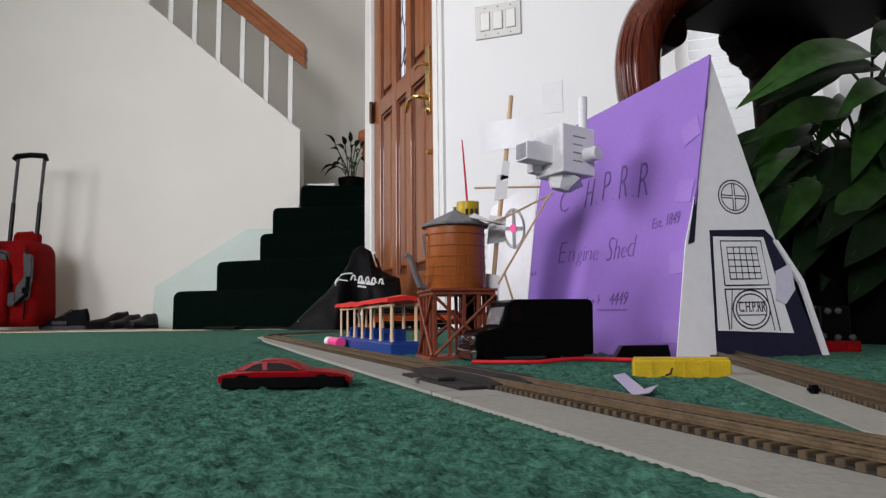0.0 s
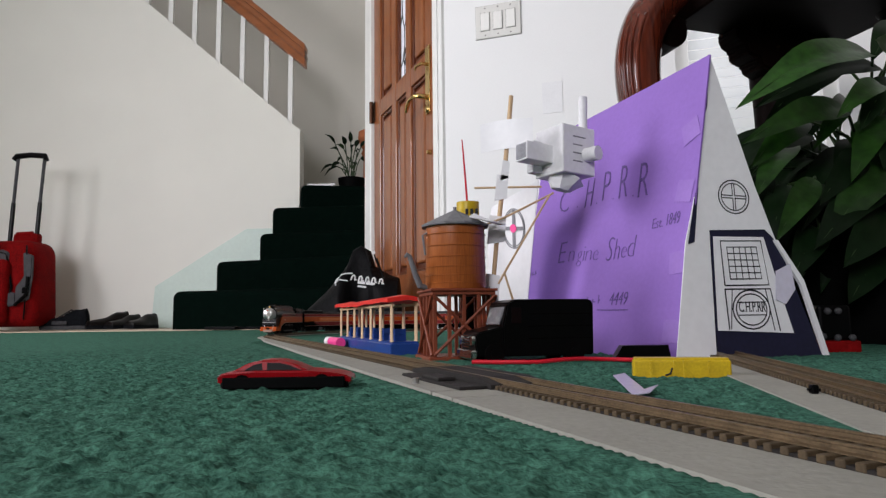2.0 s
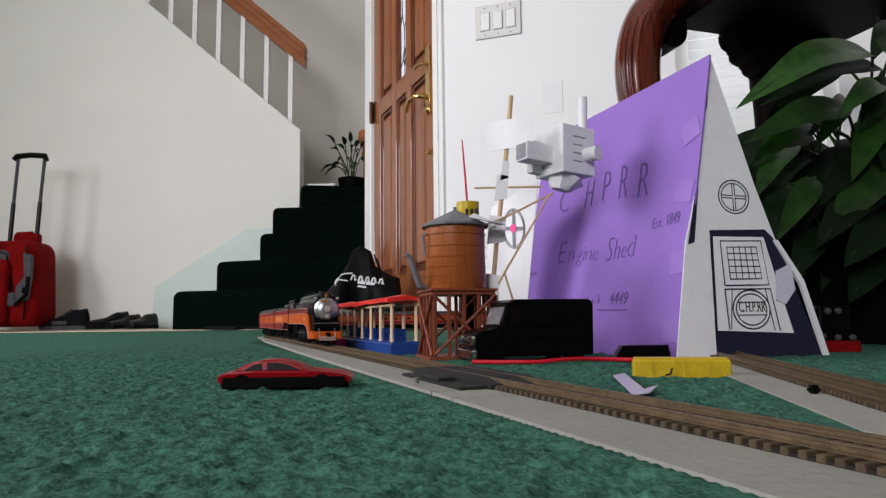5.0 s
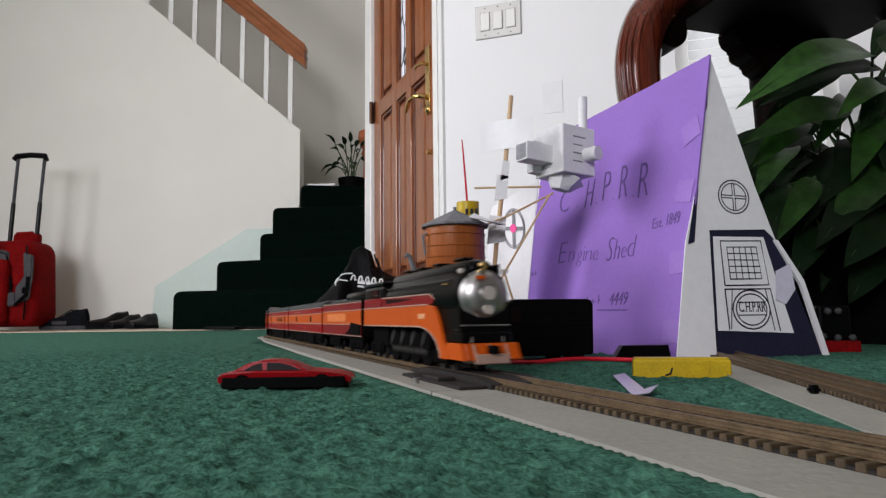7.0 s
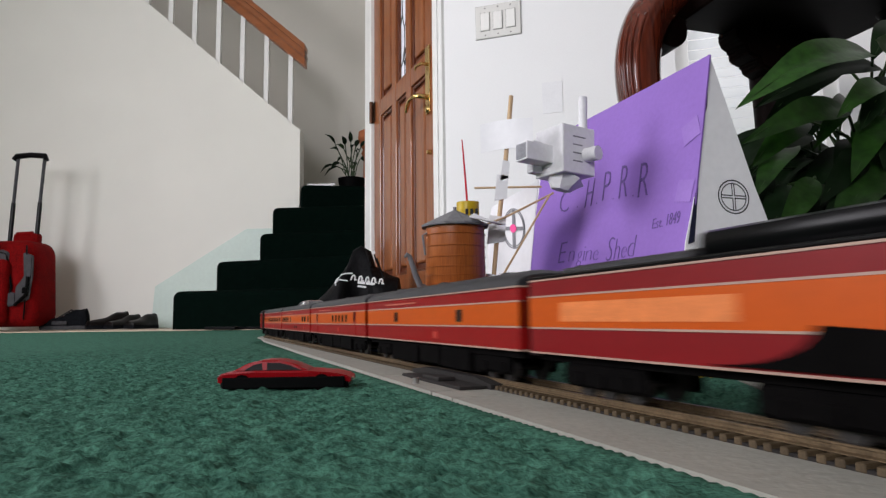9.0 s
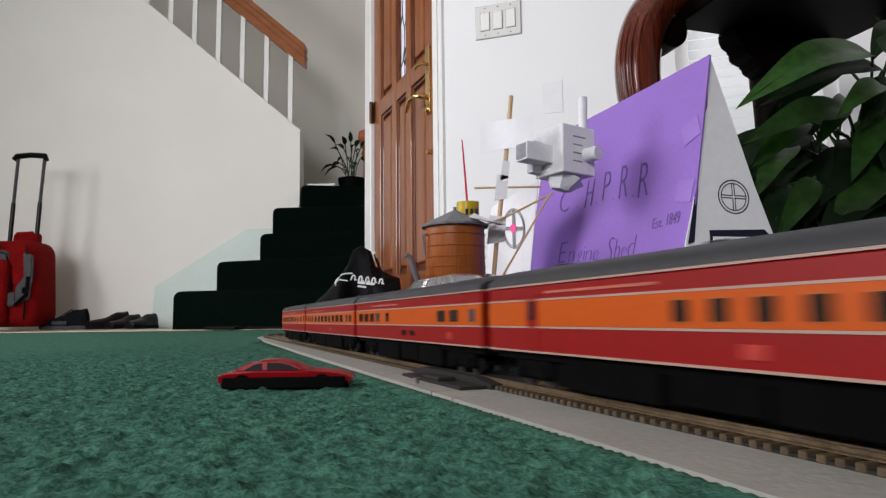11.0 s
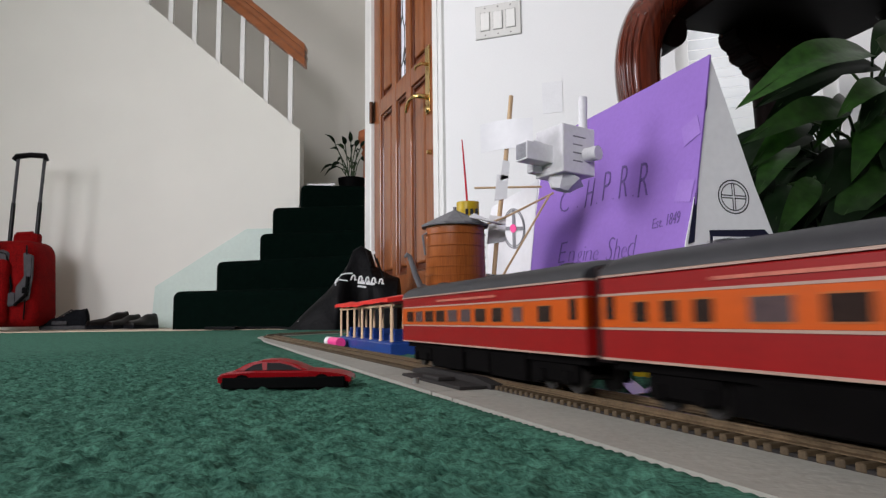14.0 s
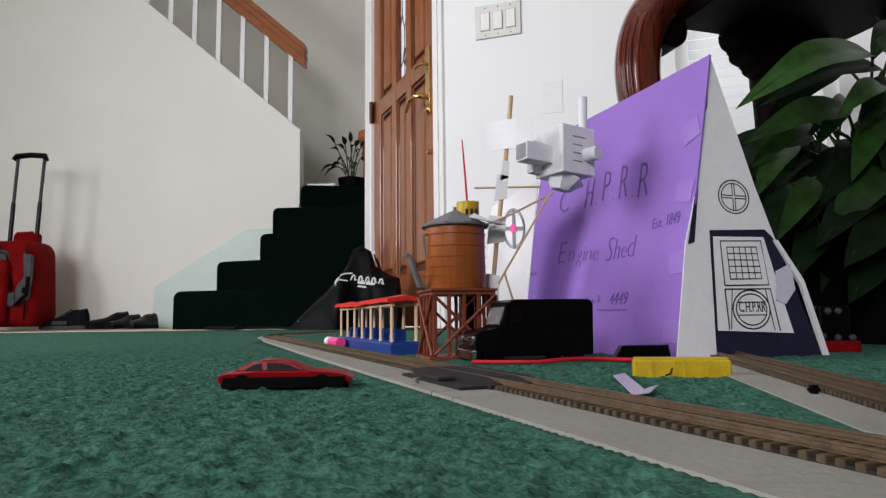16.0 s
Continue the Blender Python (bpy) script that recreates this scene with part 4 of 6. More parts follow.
# ---------------------------------------------------------------- materials of the things
WHITEPAPER = material("white_paper", (0.80, 0.80, 0.82), 0.8, scale=25, var=0.04, bump=0.0004, fine=5)
GREYPAPER = material("folded_paper", (0.72, 0.72, 0.74), 0.8, scale=40, var=0.06, bump=0.0005, fine=5)
PURPLE = material("purple_card", (0.255, 0.138, 0.47), 0.75, scale=18, var=0.05, bump=0.0003, fine=12)
NAVY = material("navy_card", (0.012, 0.012, 0.035), 0.7, scale=30, var=0.2)
INK = material("marker_ink", (0.012, 0.012, 0.016), 0.6, scale=200, var=0.3)
INKGREY = material("pencil_grey", (0.20, 0.20, 0.22), 0.6, scale=200, var=0.3)
INKVIOLET = material("marker_on_card", (0.105, 0.060, 0.215), 0.6, scale=200, var=0.4)
PINK = material("pink_marker", (0.85, 0.06, 0.28), 0.35, scale=60, var=0.1)
TAPE = material("sticky_tape", (0.62, 0.60, 0.72), 0.2, scale=30, var=0.05)
TAPE_CARD = material("tape_over_card", (0.31, 0.185, 0.53), 0.15, scale=30, var=0.05)
SKEWER = wood("skewer_wood", (0.45, 0.30, 0.16), (0.62, 0.44, 0.26), 2, 200.0, 0.6, 0.0)
TANKWOOD = wood("tank_planks", (0.22, 0.055, 0.012), (0.36, 0.105, 0.022), 2, 160.0, 0.35, 0.2)
TRESTLE = material("trestle_plastic", (0.17, 0.040, 0.018), 0.5, scale=150, var=0.25)
GREYROOF = material("tank_roof", (0.16, 0.16, 0.17), 0.7, scale=150, var=0.25, bump=0.0003)
BLUE = material("blue_plastic", (0.015, 0.050, 0.22), 0.35, scale=80, var=0.15)
ROOFRED = material("red_card", (0.62, 0.025, 0.018), 0.45, scale=60, var=0.12)
PALEWOOD = wood("pale_stick_wood", (0.56, 0.38, 0.22), (0.76, 0.56, 0.36), 2, 220.0, 0.6, 0.0)
YELLOW = material("yellow_plastic", (0.46, 0.32, 0.008), 0.35, scale=90, var=0.18)
CARRED = material("toy_car_red", (0.27, 0.004, 0.008), 0.38, scale=80, var=0.1, spec=0.18)
TOYGLASS = material("toy_car_glass", (0.006, 0.003, 0.0035), 0.35, scale=50, var=0.3, spec=0.07)
CHROME = material("chrome", (0.55, 0.55, 0.55), 0.15, 1.0, scale=60, var=0.1)
WIRE = material("red_wire", (0.50, 0.010, 0.022), 0.35, scale=100, var=0.1)
CASE = material("red_nylon", (0.17, 0.0025, 0.003), 0.8, scale=14, var=0.35, bump=0.004, fine=8, spec=0.08)
CASEGREY = material("grey_nylon", (0.055, 0.055, 0.06), 0.7, scale=30, var=0.25, bump=0.001, fine=14)
CLOTH = material("black_nylon", (0.003, 0.003, 0.0036), 0.6, scale=18, var=0.4, bump=0.004, fine=3, spec=0.10)
PRINT = material("white_print", (0.75, 0.75, 0.75), 0.6, scale=60, var=0.1)
SHOE = material("dark_shoe", (0.007, 0.008, 0.010), 0.8, scale=60, var=0.6, bump=0.003, spec=0.06)
SOLE = material("grey_sole", (0.045, 0.045, 0.048), 0.7, scale=60, var=0.5)
LEATHER = material("brown_black_leather", (0.005, 0.0035, 0.003), 0.4, scale=40, var=0.4, spec=0.14)
LEAF = material("leaf", (0.006, 0.026, 0.003), 0.36, scale=22, var=0.35, tint=(0.017, 0.060, 0.007), bump=0.0006, fine=5, island=0.35, spec=0.24)
# shade among the leaves put into a darker leaf colour
LEAF_SHADED = material("leaf_shaded", (0.003, 0.011, 0.0025), 0.5, scale=22, var=0.35, island=0.25, spec=0.12)
STALK = material("leaf_stalk", (0.020, 0.045, 0.010), 0.5, scale=60, var=0.3)
POT = material("dark_pot", (0.002, 0.002, 0.002), 0.7, scale=20, var=0.3, spec=0.05)
SOIL = material("soil", (0.006, 0.004, 0.003), 0.95, scale=60, var=0.5, bump=0.004)
TERRA = material("terracotta", (0.42, 0.13, 0.05), 0.6, scale=30, var=0.15)


# ---------------------------------------------------------------- card engine shed
def frame_of(o, ex, ey):
    ex, ey = Vector(ex).normalized(), Vector(ey)
    ey = (ey - ex * ey.dot(ex)).normalized()
    ez = ex.cross(ey)
    m = Matrix((ex, ey, ez)).transposed().to_4x4()
    m.translation = o
    return m


def sheet(name, pts, thick, mat, parent, m, z=0.0, label=""):
    ob = part(name, poly(bmesh.new(), pts, thick, lambda a, b, c: (a, b, z + c)), mat, parent, label)
    ob.matrix_basis = m
    return ob


def stroke(name, pts, r, mat, parent, z):
    return part(name, T([(a, b, z) for a, b in pts], r, 5, 0.4), mat, parent)


def ring(cx, cy, rx, ry, n=20):
    return [(cx + rx * math.cos(2 * math.pi * k / n), cy + ry * math.sin(2 * math.pi * k / n)) for k in range(n + 1)]


shed = thing("engine_shed", "tent-shaped purple and white card engine shed with hand-drawn lettering", "card model")
NB, FB = Vector((0.195, 0.54, 0.0)), Vector((0.092, 0.823, 0.0))
NA, FA = Vector((0.2400, 0.565, 0.268)), Vector((0.134, 0.848, 0.268))
NR, FR = Vector((0.322, 0.582, 0.0)), Vector((0.219, 0.865, 0.0))
LEFT = frame_of(FB, NB - FB, FA - FB)
left_board = sheet("purple_side", [(0.0, 0.0), (0.2975, 0.0), (0.3000, 0.2735), (0.001, 0.2735)], 0.0016, PURPLE, shed, LEFT, -0.0016, "purple card side with handwriting")
RIGHT = frame_of(NR, FR - NR, NA - NR)
sheet("far_side", [(0.004, 0.0), (0.3012, 0.0), (0.308, 0.2760), (0.018, 0.2760)], 0.0016, NAVY, shed, RIGHT, -0.0016)


def hand(text, u, v, w, h, lean=0.0, thin=-0.0005):
    """One handwritten mark on the card: its lower left corner, width, height and lean."""
    ob = lettering(text, h * 1.4, INKVIOLET, left_board, pose(u, v, 0.0004), thin=thin)
    co = [q.co for q in ob.data.vertices]
    x0, x1, y0, y1 = min(c.x for c in co), max(c.x for c in co), min(c.y for c in co), max(c.y for c in co)
    for c in co:
        k = (c.y - y0) / max(1e-6, y1 - y0)
        c.x, c.y = (c.x - x0) / (x1 - x0) * w + lean * k * h, k * h


for ch, u, v, w, h, lean in (("C", 0.062, 0.1645, 0.022, 0.027, 0.0), (".", 0.1032, 0.1650, 0.0016, 0.0016, 0), ("H", 0.1195, 0.1620, 0.0135, 0.032, 0.05), (".", 0.1425, 0.1625, 0.0016, 0.0016, 0),
                             ("P", 0.1535, 0.1640, 0.0120, 0.032, 0.0), (".", 0.1735, 0.1620, 0.0016, 0.0016, 0), ("R", 0.1840, 0.1610, 0.0140, 0.035, 0.0), (".", 0.2080, 0.1585, 0.0016, 0.0016, 0), ("R", 0.2165, 0.1560, 0.0155, 0.035, 0.0),
                             ("E", 0.0755, 0.1020, 0.0140, 0.0245, 0.10), ("n", 0.0985, 0.1025, 0.0110, 0.0115, 0.1), ("g", 0.1160, 0.0950, 0.0095, 0.0165, 0.1), ("i", 0.1288, 0.1005, 0.0022, 0.0155, 0.1), ("n", 0.1340, 0.0998, 0.0105, 0.0112, 0.1), ("e", 0.1487, 0.0987, 0.0092, 0.0108, 0.1),
                             ("S", 0.1735, 0.0960, 0.0090, 0.0245, 0.15), ("h", 0.1875, 0.0962, 0.0080, 0.0210, 0.1), ("e", 0.1992, 0.0968, 0.0080, 0.0112, 0.1), ("d", 0.2093, 0.0970, 0.0105, 0.0210, 0.1)):
    hand(ch, u, v, w, h, lean, -0.00075 * min(1.0, h / 0.020) if ch != "." else 0.0)
hand("Est.", 0.2440, 0.1205, 0.0150, 0.0095, 0.1, -0.0002)
hand("1849", 0.2645, 0.1210, 0.0170, 0.0110, 0.05, -0.0002)
hand("4449", 0.1880, 0.0500, 0.0290, 0.0125, 0.15, -0.0002)
stroke("underline", [(0.168, 0.0455), (0.19, 0.0450), (0.220, 0.0447)], 0.0006, INKVIOLET, left_board, 0.0003)
for u, v, w, h in ((0.091, 0.0535, 0.004, 0.006), (0.107, 0.0530, 0.004, 0.006), (0.118, 0.0520, 0.005, 0.005), (0.127, 0.0525, 0.005, 0.006), (0.137, 0.0520, 0.006, 0.005), (0.147, 0.0525, 0.005, 0.007), (0.157, 0.0520, 0.006, 0.005), (0.168, 0.0520, 0.003, 0.009), (0.008, 0.0910, 0.004, 0.006), (0.014, 0.0910, 0.005, 0.005), (0.021, 0.0915, 0.004, 0.006)):
    part("scribble_bar", B(u, v, 0.0, u + w * 0.35, v + h, 0.0004), INKVIOLET, left_board)
    part("scribble_bar", B(u + w * 0.5, v + h * 0.3, 0.0, u + w, v + h * 0.5, 0.0004), INKVIOLET, left_board)
for u, v, a in ((0.284, 0.205, 20), (0.283, 0.15, -10), (0.283, 0.085, 5), (0.283, 0.025, 0)):
    ob = part("tape_piece", B(-0.009, -0.010, 0, 0.012, 0.010, 0.0004), TAPE_CARD, left_board)
    ob.matrix_basis = pose(u, v, 0.0003, 0, 0, a)
GABLE = frame_of(NB, NR - NB, NA - NB)
gable = sheet("gable_panel", [(0.037, 0.0), (0.0395, 0.113), (0.1075, 0.113), (0.151, 0.0)], 0.0012, NAVY, shed, GABLE, -0.0014, "navy card gable panel")
top_sheet = sheet("gable_paper", [(-0.006, 0.0), (0.012, 0.10), (0.0260, 0.143), (0.0400, 0.210), (0.0515, 0.272), (0.0535, 0.273), (0.092, 0.150), (0.109, 0.104), (0.098, 0.1135), (0.0375, 0.111), (0.0345, 0.0)], 0.0008, WHITEPAPER, shed, GABLE, 0.0, "white paper gable sheet")
drawn = sheet("drawn_sheet", [(0.0385, 0.025), (0.041, 0.1055), (0.0955, 0.1065), (0.104, 0.075), (0.1196, 0.0215)], 0.0006, WHITEPAPER, shed, GABLE, 0.0002, "white paper with an inked window and wheel")
sheet("edge_strip", [(0.106, 0.104), (0.1105, 0.104), (0.136, 0.068), (0.157, 0.0), (0.1515, 0.0), (0.132, 0.064)], 0.003, WHITEPAPER, shed, GABLE, -0.001)
sheet("tape_flap", [(0.1015, 0.051), (0.104, 0.076), (0.121, 0.083), (0.124, 0.060), (0.112, 0.047)], 0.0006, TAPE, shed, GABLE, 0.0022)
# navy slivers paint the shade in the crease between side and gable
sheet("fold_shade", [(0.0415, 0.215), (0.0500, 0.270), (0.0520, 0.272), (0.0455, 0.222)], 0.0006, NAVY, shed, GABLE, 0.001)
sheet("fold_shade", [(0.0140, 0.098), (0.0255, 0.143), (0.0290, 0.148), (0.0205, 0.100)], 0.0006, NAVY, shed, GABLE, 0.001)
stroke("ink_ring", ring(0.0665, 0.1415, 0.0165, 0.0150), 0.0006, INK, top_sheet, 0.001)
stroke("ink_ring", ring(0.0665, 0.1415, 0.0135, 0.0122), 0.0005, INK, top_sheet, 0.001)
for sx in (-1, 1):
    for sy in (-1, 1):
        stroke("ink_spoke", [(0.0665 + sx * 0.0012, 0.1415 + sy * 0.0012), (0.0665 + sx * 0.0012, 0.1415 + sy * 0.0118)], 0.0005, INK, top_sheet, 0.001)
        stroke("ink_spoke", [(0.0665 + sx * 0.0012, 0.1415 + sy * 0.0012), (0.0665 + sx * 0.0130, 0.1415 + sy * 0.0012)], 0.0005, INK, top_sheet, 0.001)


def quad(u, v):
    """A point of the drawn window, corner to corner."""
    a = Vector((0.0488, 0.0632)).lerp(Vector((0.0965, 0.0640)), u)
    b = Vector((0.0478, 0.1018)).lerp(Vector((0.0915, 0.1030)), u)
    return tuple(a.lerp(b, v))


stroke("ink_frame", [quad(0, 0), quad(1, 0), quad(1, 1), quad(0, 1), quad(0, 0)], 0.0007, INK, drawn, 0.0011)
stroke("ink_frame", [quad(.14, .14), quad(.86, .14), quad(.86, .86), quad(.14, .86), quad(.14, .14)], 0.0006, INK, drawn, 0.0011)
for k in range(1, 5):
    f = 0.14 + 0.72 * k / 5
    stroke("ink_grid_line", [quad(f, 0.12), quad(f + 0.01, 0.87)], 0.0005, INK, drawn, 0.0011)
    stroke("ink_grid_line", [quad(0.13, f), quad(0.87, f - 0.01)], 0.0005, INK, drawn, 0.0011)
stroke("ink_frame", [(0.0485, 0.0600), (0.0975, 0.0605), (0.1045, 0.0235)], 0.0007, INK, drawn, 0.0011)
stroke("ink_frame", [(0.0485, 0.0600), (0.0500, 0.0255)], 0.0007, INK, drawn, 0.0011)
stroke("ink_line", [(0.0560, 0.0595), (0.0520, 0.0258)], 0.0005, INK, drawn, 0.0011)
stroke("ink_line", [(0.0920, 0.0600), (0.0985, 0.0240)], 0.0005, INK, drawn, 0.0011)
stroke("ink_ring", ring(0.0752, 0.0425, 0.0200, 0.0168), 0.0007, INK, drawn, 0.0011)
stroke("ink_ring", ring(0.0752, 0.0425, 0.0165, 0.0135), 0.0006, INK, drawn, 0.0011)
ob = lettering("C.H.P.RR", 0.0105, INK, drawn, pose(0.0615, 0.0405, 0.0010))
w = max(q.co.x for q in ob.data.vertices)
for q in ob.data.vertices:
    q.co.x *= 0.029 / w
    q.co.y *= 1.25
stroke("ink_line", [(0.060, 0.0485), (0.091, 0.0490)], 0.0005, INK, drawn, 0.0011)
stroke("ink_line", [(0.061, 0.0378), (0.091, 0.0378)], 0.0005, INK, drawn, 0.0011)

# ---------------------------------------------------------------- water tower
tower = thing("water_tower", "brown model railway water tower on a trestle", "model tower", pose(0.0115, 0.607, 0.0, 0, 0, 14))
part("base_plate", B(-0.033, -0.031, -0.001, 0.033, 0.031, 0.0045, bevel=0.001), TRESTLE, tower)
part("platform", box(B(-0.031, -0.031, 0.0620, 0.031, 0.031, 0.0645, bevel=0.0006), -0.029, -0.029, 0.0590, 0.029, 0.029, 0.0620), TRESTLE, tower)
for i in range(5):
    for j in range(5):
        if i in (0, 4) or j in (0, 4) or (i == 2 and j == 2):
            x, y = -0.027 + i * 0.0135, -0.027 + j * 0.0135
            part("post", B(x - 0.0014, y - 0.0014, 0.0045, x + 0.0014, y + 0.0014, 0.0595), TRESTLE, tower)
for s in (-1, 1):
    for a, b in (((-0.028, s * 0.0295, 0.006), (0.028, s * 0.0295, 0.058)), ((0.028, s * 0.0298, 0.006), (-0.028, s * 0.0298, 0.058)), ((s * 0.0295, -0.028, 0.006), (s * 0.0295, 0.028, 0.058)), ((s * 0.0298, 0.028, 0.006), (s * 0.0298, -0.028, 0.058))):
        part("brace", T([a, b], 0.0015, 6), TRESTLE, tower)
tank = part("tank", T([(0, 0, 0.0645), (0, 0, 0.0660), (0, 0, 0.1240)], [0.0272, 0.0282, 0.0276], 40), TANKWOOD, tower, "glossy orange-brown planked tank", smooth=True)
for z in (0.0700, 0.0770, 0.0850, 0.0940, 0.1040, 0.1150):
    part("hoop", T([(0.0284 * math.cos(a), 0.0284 * math.sin(a), z) for a in [2 * math.pi * k / 40 for k in range(41)]], 0.00035, 5), TANKWOOD, tank)
bm = bmesh.new()
top = bm.verts.new((0, 0, 0.1405))
eaves = [bm.verts.new((0.0325 * math.cos(2 * math.pi * k / 12), 0.0325 * math.sin(2 * math.pi * k / 12), 0.1245)) for k in range(12)]
under = [bm.verts.new((v.co.x * 0.99, v.co.y * 0.99, 0.1228)) for v in eaves]
for k in range(12):
    bm.faces.new((eaves[k], eaves[(k + 1) % 12], top))
    bm.faces.new((under[k], under[(k + 1) % 12], eaves[(k + 1) % 12], eaves[k]))
bm.faces.new(under[::-1])
roof_ = part("roof", bm, GREYROOF, tower, "grey faceted roof")
part("finial", T([(0, 0, 0.139), (0, 0, 0.1425)], 0.0016, 8), GREYROOF, roof_)
paper_on = part("folded_paper", poly(bmesh.new(), [(0.004, -0.0345), (0.024, -0.037), (0.042, -0.026), (0.040, -0.012), (0.016, -0.010)], 0.0012, lambda a, b, c: (a, b, 0.1285 + c + max(-0.006, (0.033 - math.hypot(a, b)) * 0.42))), WHITEPAPER, tower, "white folded paper scrap")
spout = part("spout", T([(-0.0275, 0.0, 0.066), (-0.035, -0.004, 0.068), (-0.0405, -0.007, 0.080), (-0.0455, -0.009, 0.0945), (-0.0480, -0.0095, 0.0965), (-0.050, -0.010, 0.0935)], [0.0030, 0.0030, 0.0026, 0.0022, 0.0018, 0.0015], 8), GREYROOF, tower, "grey spout pipe", smooth=True)
part("ladder_pipe", T([(-0.030, -0.005, 0.096), (-0.0325, -0.006, 0.114), (-0.0285, -0.004, 0.1165)], 0.0011, 6), GREYROOF, tower)

can = thing("yellow_tube", "yellow tube with a red stick standing in it", "container", pose(0.0265, 0.672, 0.0))
part("tube", T([(0, 0, 0), (0, 0, 0.130)], 0.0108, 24), BLACKMATT, can, "black lower tube", smooth=True)
part("cap", T([(0, 0, 0.130), (0, 0, 0.1585)], 0.0118, 24), YELLOW, can, "yellow cap", smooth=True)
part("red_stick", T([(0.0, 0, 0.150), (-0.003, 0, 0.198), (-0.005, 0, 0.226)], [0.0012, 0.0010, 0.0006], 8), WIRE, can)
for k in range(3):
    part("scribble_bar", B(-0.003 + k * 0.005, -0.0124, 0.1440, 0.000 + k * 0.005, -0.0112, 0.1500), INK, can)

# ---------------------------------------------------------------- paper signal model on skewers
sig = thing("paper_signal_model", "home-made white paper engine model on wooden skewers", "paper model")
pole = part("pole", T([(0.0385, 0.622, 0.0), (0.046, 0.621, 0.056), (0.052, 0.62, 0.115), (0.061, 0.62, 0.181), (0.069, 0.62, 0.255)], 0.0022, 8), SKEWER, sig)
for pts in ([(0.031, 0.618, 0.163), (0.096, 0.618, 0.1635)], [(0.104, 0.62, 0.156), (0.059, 0.615, 0.082), (0.052, 0.614, 0.070)], [(0.108, 0.622, 0.158), (0.060, 0.614, 0.1335), (0.025, 0.600, 0.1190)], [(0.058, 0.615, 0.080), (0.0665, 0.615, 0.051)]):
    part("skewer", T(pts, 0.0011, 6), SKEWER, sig)
bm = bmesh.new()
cols = [[bm.verts.new((0.0385 + 0.0485 * k / 8, 0.6160 + (0.0243 - 0.0485 * k / 8) * 0.55 - d + 0.0012 * math.sin(k * 0.9), z + 0.0012 * math.sin(k * 0.6))) for d, z in ((0.0, 0.2000), (0.0, 0.2290), (0.0005, 0.2290), (0.0005, 0.2000))] for k in range(9)]
for a, b in zip(cols, cols[1:]):
    for k in range(4):
        bm.faces.new((a[k], a[(k + 1) % 4], b[(k + 1) % 4], b[k]))
bm.faces.new(cols[0])
bm.faces.new(cols[-1][::-1])
part("paper_flag", bm, WHITEPAPER, sig, "white paper flag", smooth=True)
for z0, z1, x0, x1 in ((0.150, 0.176, 0.050, 0.064), (0.108, 0.136, 0.042, 0.061), (0.052, 0.080, 0.0375, 0.054), (0.170, 0.190, 0.056, 0.066)):
    part("tape_wrap", poly(bmesh.new(), [(x0, z0), (x0 + 0.003, z1), (x1, z1 - 0.002), (x1 - 0.002, z0 + 0.002)], 0.0006, lambda a, b, c: (a, 0.6165 - c, b)), WHITEPAPER, sig)


def on_sheet(a, z, out=0.0):
    """A point of the paper sheet, which stands along the far end of the purple card, turned to the window."""
    k = a / 0.725
    y = 0.586 / (k + 0.675)
    return Vector((k * y - 0.829 * out, y - 0.56 * out, max(0.0, 0.038 + (z - 0.038) * y / 0.725)))


screen = part("paper_screen", poly(bmesh.new(), [(0.0485, 0.0), (0.051, 0.138), (0.0555, 0.162), (0.109, 0.193), (0.087, 0.0)], 0.0008, lambda a, b, c: on_sheet(a, b, -c)), WHITEPAPER, sig, "white paper sheet with a drawn wheel")
WX, WZ = 0.0805, 0.1378
for r in (1.0, 0.90):
    part("drawn_wheel", T([on_sheet(WX + 0.0122 * r * math.cos(a), WZ + 0.0225 * r * math.sin(a), 0.0005) for a in [2 * math.pi * k / 28 for k in range(29)]], 0.00055, 5), INKGREY, screen)
for w, h, out in ((0.0016, 0.0215, 0.0006), (0.0115, 0.0020, 0.0009)):
    part("drawn_spoke", poly(bmesh.new(), [(WX - w, WZ - h), (WX + w, WZ - h), (WX + w, WZ + h), (WX - w, WZ + h)], 0.0003, lambda a, b, c: on_sheet(a, b, out + c)), INKGREY, screen)
part("pink_hub", poly(bmesh.new(), [(WX + 0.0036 * math.cos(math.pi * k / 7), WZ + 0.0048 * math.sin(math.pi * k / 7)) for k in range(14)], 0.0004, lambda a, b, c: on_sheet(a, b, 0.0014 + c)), PINK, screen)
cube = part("paper_cube", B(-0.0205, -0.0205, -0.0235, 0.0205, 0.0205, 0.0235, bevel=0.0008), GREYPAPER, sig, "folded white paper cube")
cube.matrix_basis = pose(0.1215, 0.628, 0.1975, 0, 2, 31)
part("box_tube", B(-0.0520, -0.0060, -0.013, -0.0200, 0.0115, 0.0045, bevel=0.0006), GREYPAPER, cube)
# grey plate on the closed end paints the shaded hollow of the tube
part("box_mouth_shade", B(-0.0524, -0.0046, -0.0116, -0.0516, 0.0100, 0.0030), INKGREY, cube)
part("round_tube", T([(0.009, -0.020, -0.004), (0.012, -0.034, -0.004)], 0.0070, 16), GREYPAPER, cube, smooth=True)
part("side_flap", B(-0.032, 0.010, -0.020, -0.018, 0.020, 0.012, bevel=0.0008), GREYPAPER, cube)
part("chimney_tube", T([(0.0130, -0.0120, 0.022), (0.0130, -0.0120, 0.0575)], 0.0043, 14), GREYPAPER, cube, smooth=True)
part("under_cone", T([(0, 0, -0.0235), (-0.003, 0.001, -0.030), (-0.004, 0.002, -0.036)], [0.0200, 0.0150, 0.010], 7), GREYPAPER, cube)
